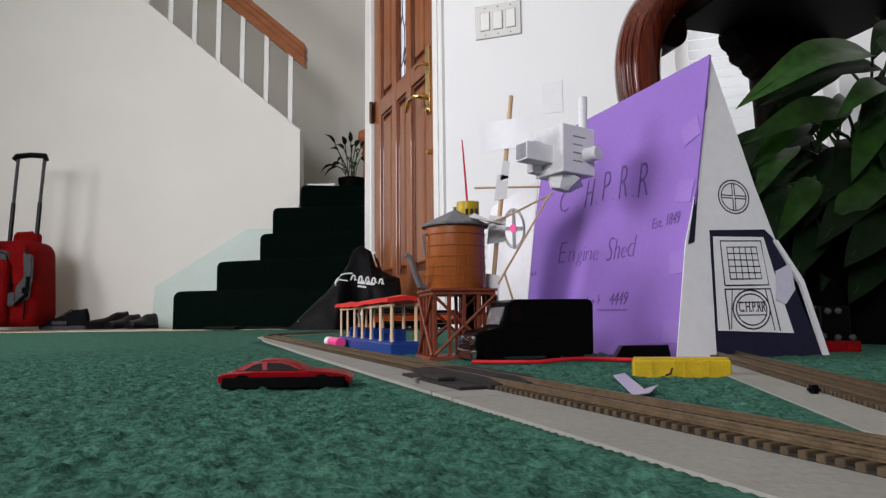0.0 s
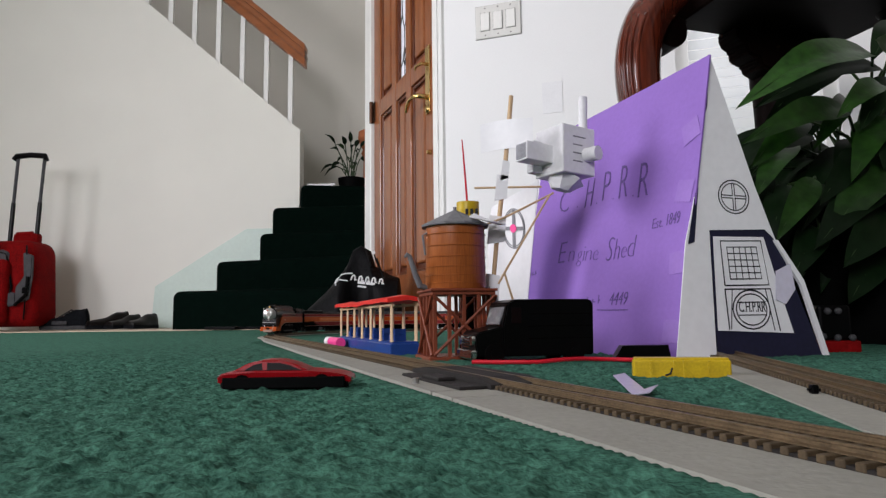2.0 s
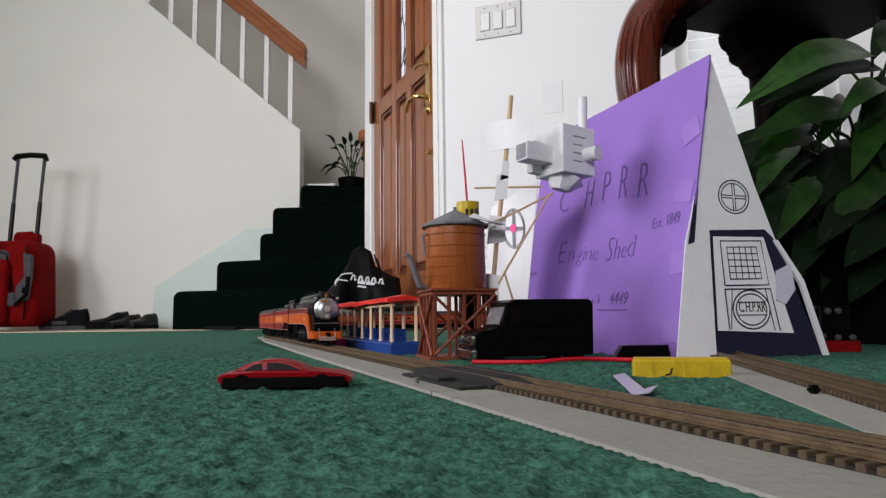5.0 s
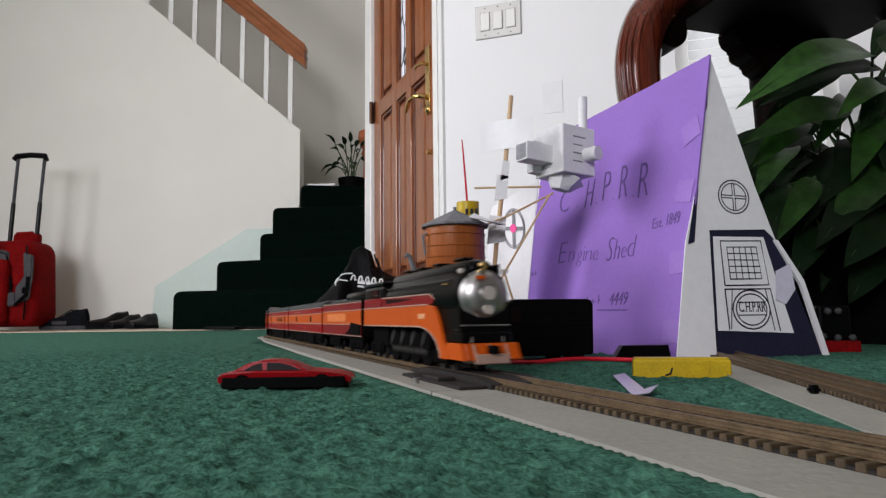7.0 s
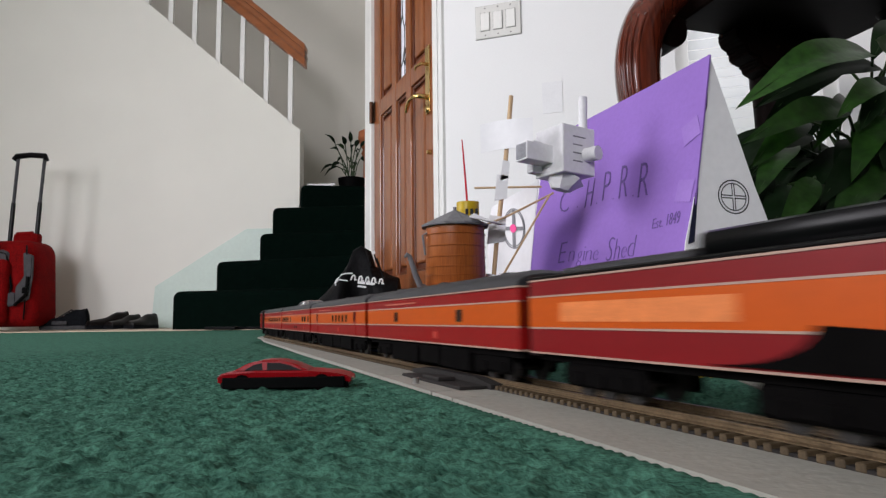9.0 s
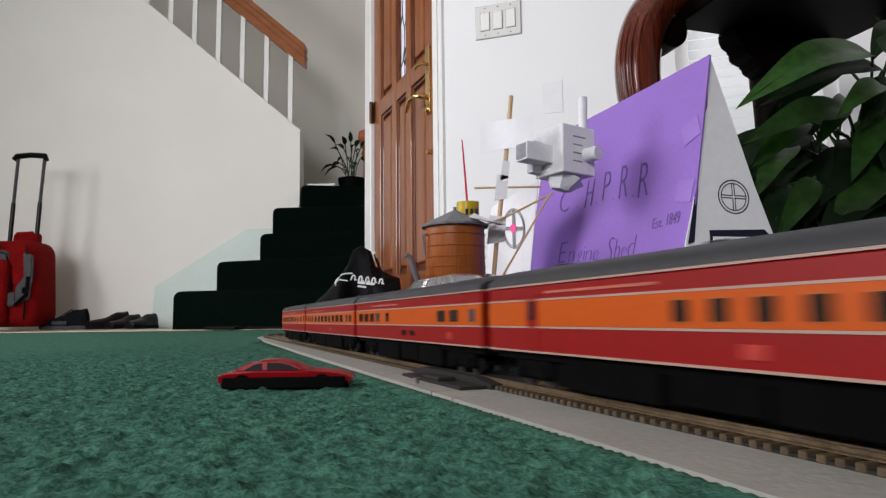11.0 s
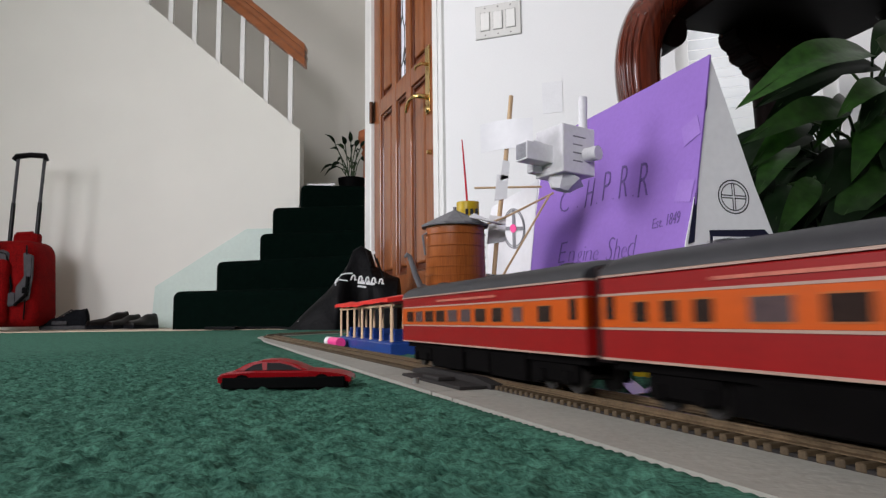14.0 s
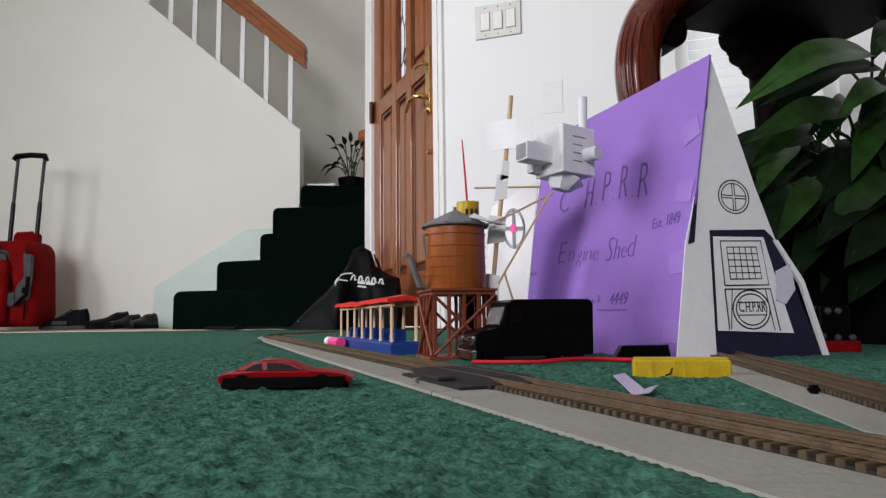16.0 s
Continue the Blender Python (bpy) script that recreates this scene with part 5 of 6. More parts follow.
for k in range(4):
    part("writing_bar", B(0.0205, -0.006, 0.012 - k * 0.008, 0.0208, 0.008 - (k % 2) * 0.004, 0.0135 - k * 0.008), INKGREY, cube)
    part("writing_bar", B(-0.008, -0.0208, 0.012 - k * 0.008, 0.008 - (k % 2) * 0.004, -0.0205, 0.0132 - k * 0.008), INKGREY, cube)
tape_ = simple("paper_note", B(0.36, -0.002, 0.740, 0.43, -0.0006, 0.850), material("thin_note_paper", (0.81, 0.81, 0.825), 0.6, scale=20, var=0.03), "faint white paper note stuck on the wall", "note", m=SWITCHWALL)

# ---------------------------------------------------------------- toy platform building
LEN, WID = 0.313, 0.0335
plat = thing("toy_station", "toy station with blue floor, pale posts and a red roof", "toy building", pose(-0.055, 0.672, 0.0, 0, 0, math.degrees(math.atan2(0.9454, -0.326))))
# across the width is minus y here
part("floor", box(B(0, -WID, 0.0, LEN, 0, 0.0125, bevel=0.0008), 0.004, -WID + 0.003, 0.0125, LEN - 0.004, -0.003, 0.0145), BLUE, plat, "blue plastic floor")
post_mesh = None
for k in range(7):
    for y in (-0.0035, -WID + 0.0035):
        for dx in (0.0, 0.0052):
            x = 0.006 + k * (LEN - 0.018) / 6 + dx
            if post_mesh is None:
                post = part("post", T([(0, 0, 0.0140), (0, 0, 0.0160), (0, 0, 0.0162), (0, 0, 0.0525), (0, 0, 0.0530), (0, 0, 0.0552)], [0.0016, 0.0016, 0.0010, 0.0010, 0.0016, 0.0016], 8), PALEWOOD, plat)
                post_mesh = post.data
            else:
                post = new("post", post_mesh)
                post.parent = plat
            post.location = (x, y, 0)
for y in (-0.0035, -WID + 0.0035):
    part("roof_beam", B(0.002, y - 0.0014, 0.0515, LEN - 0.002, y + 0.0014, 0.0540), PALEWOOD, plat)
for k in range(6):
    x = 0.024 + k * 0.049
    bench = part("bench", B(x, -WID + 0.010, 0.0140, x + 0.022, -0.010, 0.0210, bevel=0.0006), BLUE, plat)
    part("bench_back", B(x, -WID + 0.010, 0.0210, x + 0.003, -0.010, 0.0275, bevel=0.0006), BLUE, bench)
bm = bmesh.new()
cols = [[bm.verts.new((-0.004 + (LEN + 0.008) * i / 40, y, z + 0.0009 * math.sin(i * 0.55) * (1 if y < -0.01 else 0.6) + 0.0008 * math.sin(i * 0.21))) for y, z in ((0.004, 0.0550), (-WID / 2, 0.0575), (-WID - 0.004, 0.0550), (-WID - 0.004, 0.0592), (-WID / 2, 0.0625), (0.004, 0.0592))] for i in range(41)]
for a, b in zip(cols, cols[1:]):
    for k in range(6):
        bm.faces.new((a[k], a[(k + 1) % 6], b[(k + 1) % 6], b[k]))
bm.faces.new(cols[0])
bm.faces.new(cols[-1][::-1])
part("roof", bm, ROOFRED, plat, "wavy red roof", smooth=True)

pen = thing("marker_pen", "pink and white marker pen lying by the track", "marker", pose(-0.158, 0.930, 0.0072, 0, 0, 112))
part("barrel", T([(-0.05, 0, 0), (0.006, 0, 0)], 0.0066, 16), PINK, pen, smooth=True)
part("cap", T([(0.006, 0, 0), (0.030, 0, 0), (0.036, 0, 0)], [0.0069, 0.0066, 0.0045], 16), PRINT, pen, smooth=True)
part("tip_ring", T([(0.036, 0, 0), (0.048, 0, 0), (0.050, 0, 0)], [0.0040, 0.0034, 0.002], 12), GREYROOF, pen, smooth=True)

# ---------------------------------------------------------------- black toy truck
truck = thing("toy_truck", "black plastic toy van with a clear windscreen", "toy vehicle", pose(0.0225, 0.526, 0.0005, 0, 0, 13))
bm = poly(bmesh.new(), [(0.026, 0.006), (0.1055, 0.006), (0.1065, 0.0495), (0.103, 0.0525), (0.036, 0.0525), (0.0305, 0.0495), (0.026, 0.030)], 0.050, lambda a, b, c: (a, c, b))
bmesh.ops.bevel(bm, geom=list(bm.edges), offset=0.0012, segments=2, affect="EDGES")
body = part("body", bm, BLACK, truck)
bm = poly(bmesh.new(), [(0.004, 0.006), (0.028, 0.006), (0.028, 0.031), (0.020, 0.0290), (0.006, 0.0260), (0.003, 0.020)], 0.046, lambda a, b, c: (a, 0.002 + c, b))
bmesh.ops.bevel(bm, geom=list(bm.edges), offset=0.001, segments=2, affect="EDGES")
part("bonnet", bm, BLACK, truck)
# pale base colour paints the bright reflection on the windscreen
part("windscreen", poly(bmesh.new(), [(0.0245, 0.032), (0.0252, 0.032), (0.0308, 0.047), (0.0300, 0.047)], 0.038, lambda a, b, c: (a, 0.006 + c, b)), material("toy_windscreen_glare", (0.16, 0.16, 0.17), 0.06, scale=40, var=0.2, spec=0.9), body, "glossy windscreen with its reflection put into a pale colour")
part("side_window", B(0.0335, -0.0006, 0.0330, 0.0420, 0.0, 0.0455, bevel=0.0002), TOYGLASS, body)
for k in range(3):
    part("side_groove", B(0.048, -0.0006, 0.020 + k * 0.010, 0.104, 0.0, 0.0208 + k * 0.010), BLACKMATT, body)
bump = part("bumper", B(-0.0005, 0.001, 0.0040, 0.0045, 0.049, 0.0115, bevel=0.001), CHROME, truck)
for y in (0.008, 0.042):
    part("headlamp", T([(0.0035, y, 0.0190), (0.0010, y, 0.0190)], [0.0045, 0.0040], 12), CHROME, truck)
for k in range(5):
    part("grille_bar", B(0.0012, 0.015, 0.0135 + k * 0.0022, 0.0032, 0.035, 0.0145 + k * 0.0022), CHROME, bump)
for x in (0.019, 0.088):
    for y in (0.003, 0.047):
        wheel = part("wheel", T([(x, y - 0.004, 0.0085), (x, y + 0.004, 0.0085)], 0.0085, 18), BLACKMATT, truck)
        part("hub", T([(x, y - 0.0044, 0.0085), (x, y + 0.0044, 0.0085)], 0.0040, 12), BLACK, wheel)

simple("black_tray", poly(bmesh.new(), [(0.138, 0.0), (0.147, 0.0140), (0.1845, 0.0140), (0.187, 0.0)], 0.012, lambda a, b, c: (a, 0.540 + c, b)), BLACK, "low black plastic tray beside the card shed", "tray")
simple("red_wire", T([(0.022, 0.520, 0.0036), (0.045, 0.512, 0.0036), (0.072, 0.506, 0.0038), (0.094, 0.514, 0.0050), (0.112, 0.527, 0.0046), (0.130, 0.530, 0.0038), (0.150, 0.520, 0.0036), (0.172, 0.528, 0.0036)], 0.0017, 8), WIRE, "red insulated wire lying on the carpet", "wire", smooth=True)
block = thing("yellow_block", "yellow translucent plastic piece lying on the carpet", "plastic piece", pose(0.1145, 0.4000, 0.0, 0, 0, -13))
part("shell", box(B(0.0, 0.0, 0.0, 0.0560, 0.013, 0.0115, bevel=0.0012, seg=2), 0.001, 0.001, 0.0110, 0.055, 0.012, 0.0128, bevel=0.0005), YELLOW, block)
for x in (0.010, 0.0235, 0.029, 0.043):
    part("rib", B(x, -0.0007, 0.0010, x + 0.0014, 0.0005, 0.0112), YELLOW, block)
part("marking", T([(0.0185, -0.0006, 0.0025), (0.0215, -0.0007, 0.0035), (0.0225, -0.0007, 0.0070)], 0.0006, 6), INK, block)
clip = thing("tape_scrap", "bent scrap of clear tape on the carpet", "tape", pose(0, 0, 0.0034))
part("strip", poly(bmesh.new(), [(0.0983, 0.3846), (0.1089, 0.3989), (0.0933, 0.3066), (0.0817, 0.2856)], 0.0005, lambda a, b, c: (a, b, c)), TAPE, clip)
part("strip", poly(bmesh.new(), [(0.0817, 0.2856), (0.0933, 0.3066), (0.1045, 0.3231), (0.0902, 0.2910)], 0.0005, lambda a, b, c: (a, b, c + 0.0007)), TAPE, clip)


# ---------------------------------------------------------------- red toy car
def toy_car():
    c = thing("toy_car", "red die-cast toy car with dark windows on the carpet", "toy car", pose(-0.1205, 0.346, 0.0005, 0, 0, 2.5))
    L = 0.0715
    side = [(0.000, 0.0062), (0.0006, 0.0088), (0.004, 0.0102), (0.020, 0.0112), (0.048, 0.0108), (0.062, 0.0096), (0.0695, 0.0080), (0.0715, 0.0058), (0.0708, 0.0042), (0.001, 0.0042)]
    bm = poly(bmesh.new(), side, 0.029, lambda a, b, d: (a, d, b))
    for v in bm.verts:
        k = min(v.co.x, L - v.co.x)
        if k < 0.006:
            v.co.y = 0.0145 + (v.co.y - 0.0145) * 0.86
    bmesh.ops.bevel(bm, geom=list(bm.edges), offset=0.0009, segments=2, affect="EDGES")
    part("body", bm, CARRED, c, "glossy red body", smooth=True)
    cab = [(0.0075, 0.0105), (0.0155, 0.0148), (0.0230, 0.0164), (0.0320, 0.0164), (0.0400, 0.0145), (0.0485, 0.0107)]
    bm = poly(bmesh.new(), cab, 0.0235, lambda a, b, d: (a, 0.00275 + d, b))
    for v in bm.verts:
        if v.co.z > 0.0135:
            v.co.y = 0.0145 + (v.co.y - 0.0145) * 0.86
    bmesh.ops.bevel(bm, geom=list(bm.edges), offset=0.0008, segments=2, affect="EDGES")
    cabin = part("cabin", bm, CARRED, c, smooth=True)
    for s, y in ((-1, 0.0031), (1, 0.0259)):
        for w in ([(0.0145, 0.0113), (0.0185, 0.0139), (0.0232, 0.0150), (0.0240, 0.0113)], [(0.0262, 0.0113), (0.0262, 0.0151), (0.0325, 0.0150), (0.0385, 0.0136), (0.0440, 0.0112)]):
            part("side_window", poly(bmesh.new(), w, 0.0012, lambda a, b, d: (a, y - 0.0006 + d - s * 0.0 + (b - 0.0107) * (-s) * 0.33, b)), TOYGLASS, cabin)
    part("underbody", B(0.002, 0.0022, 0.0018, 0.0695, 0.0268, 0.0062, bevel=0.0008), BLACK, c, "black lower body")
    for s, y in ((-1, 0.0006), (1, 0.0284)):
        part("sill", B(0.0035, y - 0.0006, 0.0020, 0.0675, y + 0.0006, 0.0078, bevel=0.0004), BLACK, c)
    for x in (0.0135, 0.0555):
        for y in (0.0028, 0.0262):
            wheel = part("wheel", T([(x, y - 0.0024, 0.0046), (x, y + 0.0024, 0.0046)], 0.0046, 16), BLACKMATT, c)
            part("hub", T([(x, y - 0.0027, 0.0046), (x, y + 0.0027, 0.0046)], 0.0022, 10), BLACK, wheel)
    part("tail_light", B(-0.0003, 0.004, 0.0072, 0.0008, 0.010, 0.0086), CHROME, c)
    part("nose_light", B(0.0700, 0.004, 0.0056, 0.0715, 0.010, 0.0068), CHROME, c)
    return c


toy_car()


# ---------------------------------------------------------------- pot plant by the window
def leaf_bm(base, tip, width, normal, rise=0.02, fold=0.25):
    bm = bmesh.new()
    b, t, n = Vector(base), Vector(tip), Vector(normal).normalized()
    d = t - b
    side = d.cross(n).normalized()
    up = side.cross(d).normalized()
    rows = []
    N = 12
    for i in range(N + 1):
        u = i / N
        w = width / 2 * (math.sin(math.pi * min(1.0, u * 0.98 + 0.02) ** 0.8)) ** 0.85 * (1 - 0.25 * u)
        c = b + d * u + up * (rise * math.sin(math.pi * u)) - Vector((0, 0, 1)) * (0.012 * u * u)
        wav = 0.03 * width * math.sin(u * 14)
        rows.append([bm.verts.new(c + side * (w * k) + up * (abs(k) * w * fold + wav * abs(k))) for k in (-1, -0.6, -0.25, 0, 0.25, 0.6, 1)])
    for a, c in zip(rows, rows[1:]):
        for k in range(6):
            bm.faces.new((a[k], a[k + 1], c[k + 1], c[k]))
    return bm


def pot_plant():
    c = thing("pot_plant", "large broad-leaved green pot plant in a dark pot", "plant")
    px, py = 0.575, 0.865
    pot = part("pot", T([(px, py, 0.0), (px, py, 0.02), (px, py, 0.150), (px, py, 0.165), (px, py, 0.160)], [0.115, 0.125, 0.155, 0.160, 0.150], 32), POT, c, "dark round pot", smooth=True)
    part("soil", T([(px, py, 0.150), (px, py, 0.1655)], [0.140, 0.135], 24), SOIL, pot)
    rnd = random.Random(5)
    # base, tip, width, arch, and whether the leaf takes the shaded colour
    big = [((0.518, 0.750, 0.346), (0.326, 0.700, 0.276), 0.041, 0.030, 0), ((0.546, 0.775, 0.337), (0.358, 0.725, 0.284), 0.035, 0.024, 1),
           ((0.511, 0.730, 0.302), (0.424, 0.680, 0.258), 0.023, 0.012, 0), ((0.476, 0.740, 0.273), (0.324, 0.690, 0.233), 0.031, 0.022, 0),
           ((0.538, 0.750, 0.337), (0.487, 0.700, 0.355), 0.029, 0.006, 0), ((0.446, 0.775, 0.275), (0.350, 0.725, 0.214), 0.029, 0.016, 0),
           ((0.426, 0.730, 0.191), (0.351, 0.680, 0.126), 0.024, 0.010, 0), ((0.523, 0.750, 0.216), (0.422, 0.700, 0.134), 0.043, 0.014, 0),
           ((0.513, 0.745, 0.185), (0.399, 0.695, 0.118), 0.039, 0.014, 1), ((0.424, 0.765, 0.241), (0.348, 0.715, 0.177), 0.028, 0.012, 0),
           ((0.502, 0.760, 0.228), (0.417, 0.710, 0.169), 0.029, 0.012, 1), ((0.411, 0.760, 0.191), (0.355, 0.710, 0.115), 0.028, 0.012, 1),
           ((0.534, 0.755, 0.272), (0.451, 0.705, 0.193), 0.030, 0.012, 0), ((0.508, 0.730, 0.149), (0.419, 0.680, 0.097), 0.038, 0.012, 1),
           ((0.509, 0.795, 0.357), (0.378, 0.745, 0.271), 0.032, 0.018, 1), ((0.461, 0.795, 0.262), (0.353, 0.745, 0.204), 0.031, 0.016, 1),
           ((0.554, 0.770, 0.323), (0.475, 0.720, 0.255), 0.030, 0.012, 1), ((0.471, 0.775, 0.192), (0.402, 0.725, 0.140), 0.026, 0.010, 1),
           ((0.395, 0.785, 0.216), (0.358, 0.735, 0.149), 0.023, 0.010, 1), ((0.514, 0.750, 0.113), (0.434, 0.700, 0.059), 0.037, 0.010, 1),
           ((0.438, 0.750, 0.137), (0.375, 0.700, 0.084), 0.030, 0.010, 1), ((0.582, 0.790, 0.405), (0.508, 0.740, 0.344), 0.028, 0.010, 1)]
    for k, (b, t, w, r, dark) in enumerate(big):
        facing = (-0.30 + rnd.uniform(-0.25, 0.25), -0.85, 0.38 + rnd.uniform(-0.25, 0.2))
        leaf = part("leaf", leaf_bm(b, t, w * 1.35, facing, r, 0.14), LEAF_SHADED if dark else LEAF, c, smooth=True)
        part("midrib", T([Vector(b).lerp(Vector(t), u) + Vector((-0.30, -0.85, 0.38)).normalized() * (r * math.sin(math.pi * u) - 0.0004) - Vector((0, 0, 0.012 * u * u)) for u in (0.0, 0.2, 0.4, 0.6, 0.8, 0.97)], [0.0009, 0.0009, 0.0008, 0.0007, 0.0005, 0.0003], 5), STALK, leaf)
        foot = Vector((px + rnd.uniform(-0.05, 0.05), py + rnd.uniform(-0.05, 0.05), 0.160))
        mid = foot.lerp(Vector(b), 0.6) + Vector((0, 0, 0.03))
        part("stalk", T([foot, mid, b], [0.0028, 0.0022, 0.0015], 6), STALK, leaf)
    for k in range(110):
        a = rnd.uniform(math.pi * 0.6, math.pi * 1.75)
        r = rnd.uniform(0.04, 0.13)
        h = rnd.uniform(0.16, 0.32)
        b = (px + math.cos(a) * r, py + math.sin(a) * r * 0.8, h)
        l = rnd.uniform(0.07, 0.14)
        t = (max(b[0] + math.cos(a) * l, 0.385 + 0.1 * max(0.0, 0.2 - h)), max(0.70, b[1] + math.sin(a) * l * 0.6), h - rnd.uniform(0.02, 0.11))
        leaf = part("leaf", leaf_bm(b, t, rnd.uniform(0.024, 0.042), (rnd.uniform(-0.6, 0.2), -0.6, rnd.uniform(0.3, 0.9)), 0.015), LEAF_SHADED if k % 5 else LEAF, c, smooth=True)
        foot = Vector((px + rnd.uniform(-0.07, 0.07), py + rnd.uniform(-0.06, 0.06), 0.160))
        part("stalk", T([foot, foot.lerp(Vector(b), 0.5) + Vector((0, 0, 0.01)), b], [0.0026, 0.002, 0.0014], 5), STALK, leaf)


pot_plant()
toy = thing("red_toy", "small dark red toy with pale knobs beside the shed", "toy", pose(0.372, 0.625, 0.0))
part("base", B(-0.016, 0.0, 0.0, 0.026, 0.018, 0.0125, bevel=0.002, seg=2), CASE, toy)
part("upper", B(-0.012, 0.003, 0.0125, 0.020, 0.016, 0.046, bevel=0.003, seg=2), BLACK, toy)
for x, z in ((-0.010, 0.0165), (0.004, 0.0150), (0.018, 0.0150), (-0.004, 0.0405), (0.006, 0.0405)):
    bm = bmesh.new()
    bmesh.ops.create_uvsphere(bm, u_segments=12, v_segments=8, radius=0.0034, matrix=Matrix.Translation((x, 0.001, z)))
    part("knob", bm, SOLE, toy, smooth=True)


# ---------------------------------------------------------------- carved table
def smooth_path(pts, radii, n=4):
    """Points and radii with smooth steps put between them."""
    p = [Vector(q) for q in pts]
    out, rr = [], []
    for i in range(len(p) - 1):
        a, b, c, d = p[max(i - 1, 0)], p[i], p[i + 1], p[min(i + 2, len(p) - 1)]
        for k in range(n):
            t = k / n
            out.append(0.5 * (2 * b + (c - a) * t + (2 * a - 5 * b + 4 * c - d) * t * t + (3 * b - a - 3 * c + d) * t ** 3))
            rr.append(radii[i] + (radii[i + 1] - radii[i]) * t)
    return out + [p[-1]], rr + [radii[-1]]


def table():
    c = thing("carved_table", "dark mahogany table with carved scroll legs", "table", pose(0.55, 1.45, 0.0, 0, 0, 17))
    part("top", B(-0.02, -0.26, 0.755, 0.56, 0.04, 0.795, bevel=0.008, seg=2), MAHOGANY_SHADED, c)
    ap = part("apron", B(0.0, -0.24, 0.712, 0.44, 0.02, 0.757, bevel=0.004), MAHOGANY_SHADED, c)
    part("apron_moulding", B(0.14, 0.012, 0.704, 0.42, 0.022, 0.722, bevel=0.003), MAHOGANY, ap)
    scroll = [(0.05, 0.010, 0.790), (-0.020, -0.005, 0.772), (-0.076, -0.015, 0.722), (-0.109, -0.02, 0.664), (-0.124, -0.022, 0.600), (-0.122, -0.020, 0.530), (-0.106, -0.018, 0.440), (-0.07, -0.01, 0.330), (-0.045, 0.0, 0.210), (-0.055, -0.005, 0.100), (-0.085, -0.012, 0.045), (-0.100, -0.015, 0.022)]
    rad = [0.050, 0.050, 0.050, 0.050, 0.050, 0.049, 0.045, 0.036, 0.026, 0.026, 0.030, 0.022]
    for x, sx, y in ((0.0, 1, 0.0), (0.43, -1, -0.19)):
        leg = part("scroll_leg", T(*smooth_path([(x + sx * a, y + b, z) for a, b, z in scroll], rad), 20), MAHOGANY, c, "glossy carved scroll leg", smooth=True)
        for deg in (8, 24, 40, 56):
            ca, sa = math.cos(radians(deg)), math.sin(radians(deg))
            part("carved_rib", T([(x + sx * (a - r * ca), y + b - r * sa, z - (0.010 if z > 0.7 else 0)) for (a, b, z), r in zip(*smooth_path(scroll[1:8], rad[1:8]))], [0.0015] + [0.0045] * 23 + [0.0015], 8), MAHOGANY, leg, smooth=True)
        part("knee_scroll", T([(x - sx * 0.036, y - 0.034, 0.684), (x - sx * 0.036, y - 0.030, 0.684), (x - sx * 0.036, y + 0.034, 0.684), (x - sx * 0.036, y + 0.038, 0.684)], [0.034, 0.042, 0.042, 0.034], 20), MAHOGANY_SHADED, leg, smooth=True)
        part("shoulder", T([(x - sx * 0.060, y, 0.700), (x - sx * 0.020, y + 0.005, 0.735), (x + sx * 0.030, y + 0.01, 0.770)], [0.030, 0.046, 0.050], 14), MAHOGANY_SHADED, leg, smooth=True)
    post = part("corner_leg", T([(0.285, 0.02, 0.715), (0.285, 0.02, 0.600), (0.285, 0.02, 0.560), (0.285, 0.03, 0.40), (0.285, 0.03, 0.10), (0.285, 0.02, 0.03), (0.285, 0.02, 0.0)], [0.050, 0.050, 0.045, 0.034, 0.026, 0.036, 0.036], 16), MAHOGANY_SHADED, c, smooth=True)
    lobes = [(0.208, 0.724), (0.202, 0.702), (0.210, 0.680), (0.226, 0.672), (0.224, 0.654), (0.236, 0.642), (0.252, 0.640), (0.254, 0.622), (0.275, 0.612), (0.315, 0.600), (0.355, 0.612), (0.376, 0.622), (0.380, 0.640), (0.394, 0.642), (0.406, 0.654), (0.404, 0.672), (0.420, 0.680), (0.428, 0.702), (0.422, 0.724)]
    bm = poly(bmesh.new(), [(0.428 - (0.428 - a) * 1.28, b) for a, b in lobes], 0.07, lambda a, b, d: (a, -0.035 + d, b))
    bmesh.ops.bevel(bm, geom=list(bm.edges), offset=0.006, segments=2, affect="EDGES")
    part("carved_bracket", bm, MAHOGANY_SHADED, post, "carved bracket in the shaded wood colour", smooth=True)
    for x in (0.255, 0.310):
        part("stud", T([(x, -0.040, 0.672), (x, -0.034, 0.672)], [0.003, 0.004], 8), BRASS, post)


table()

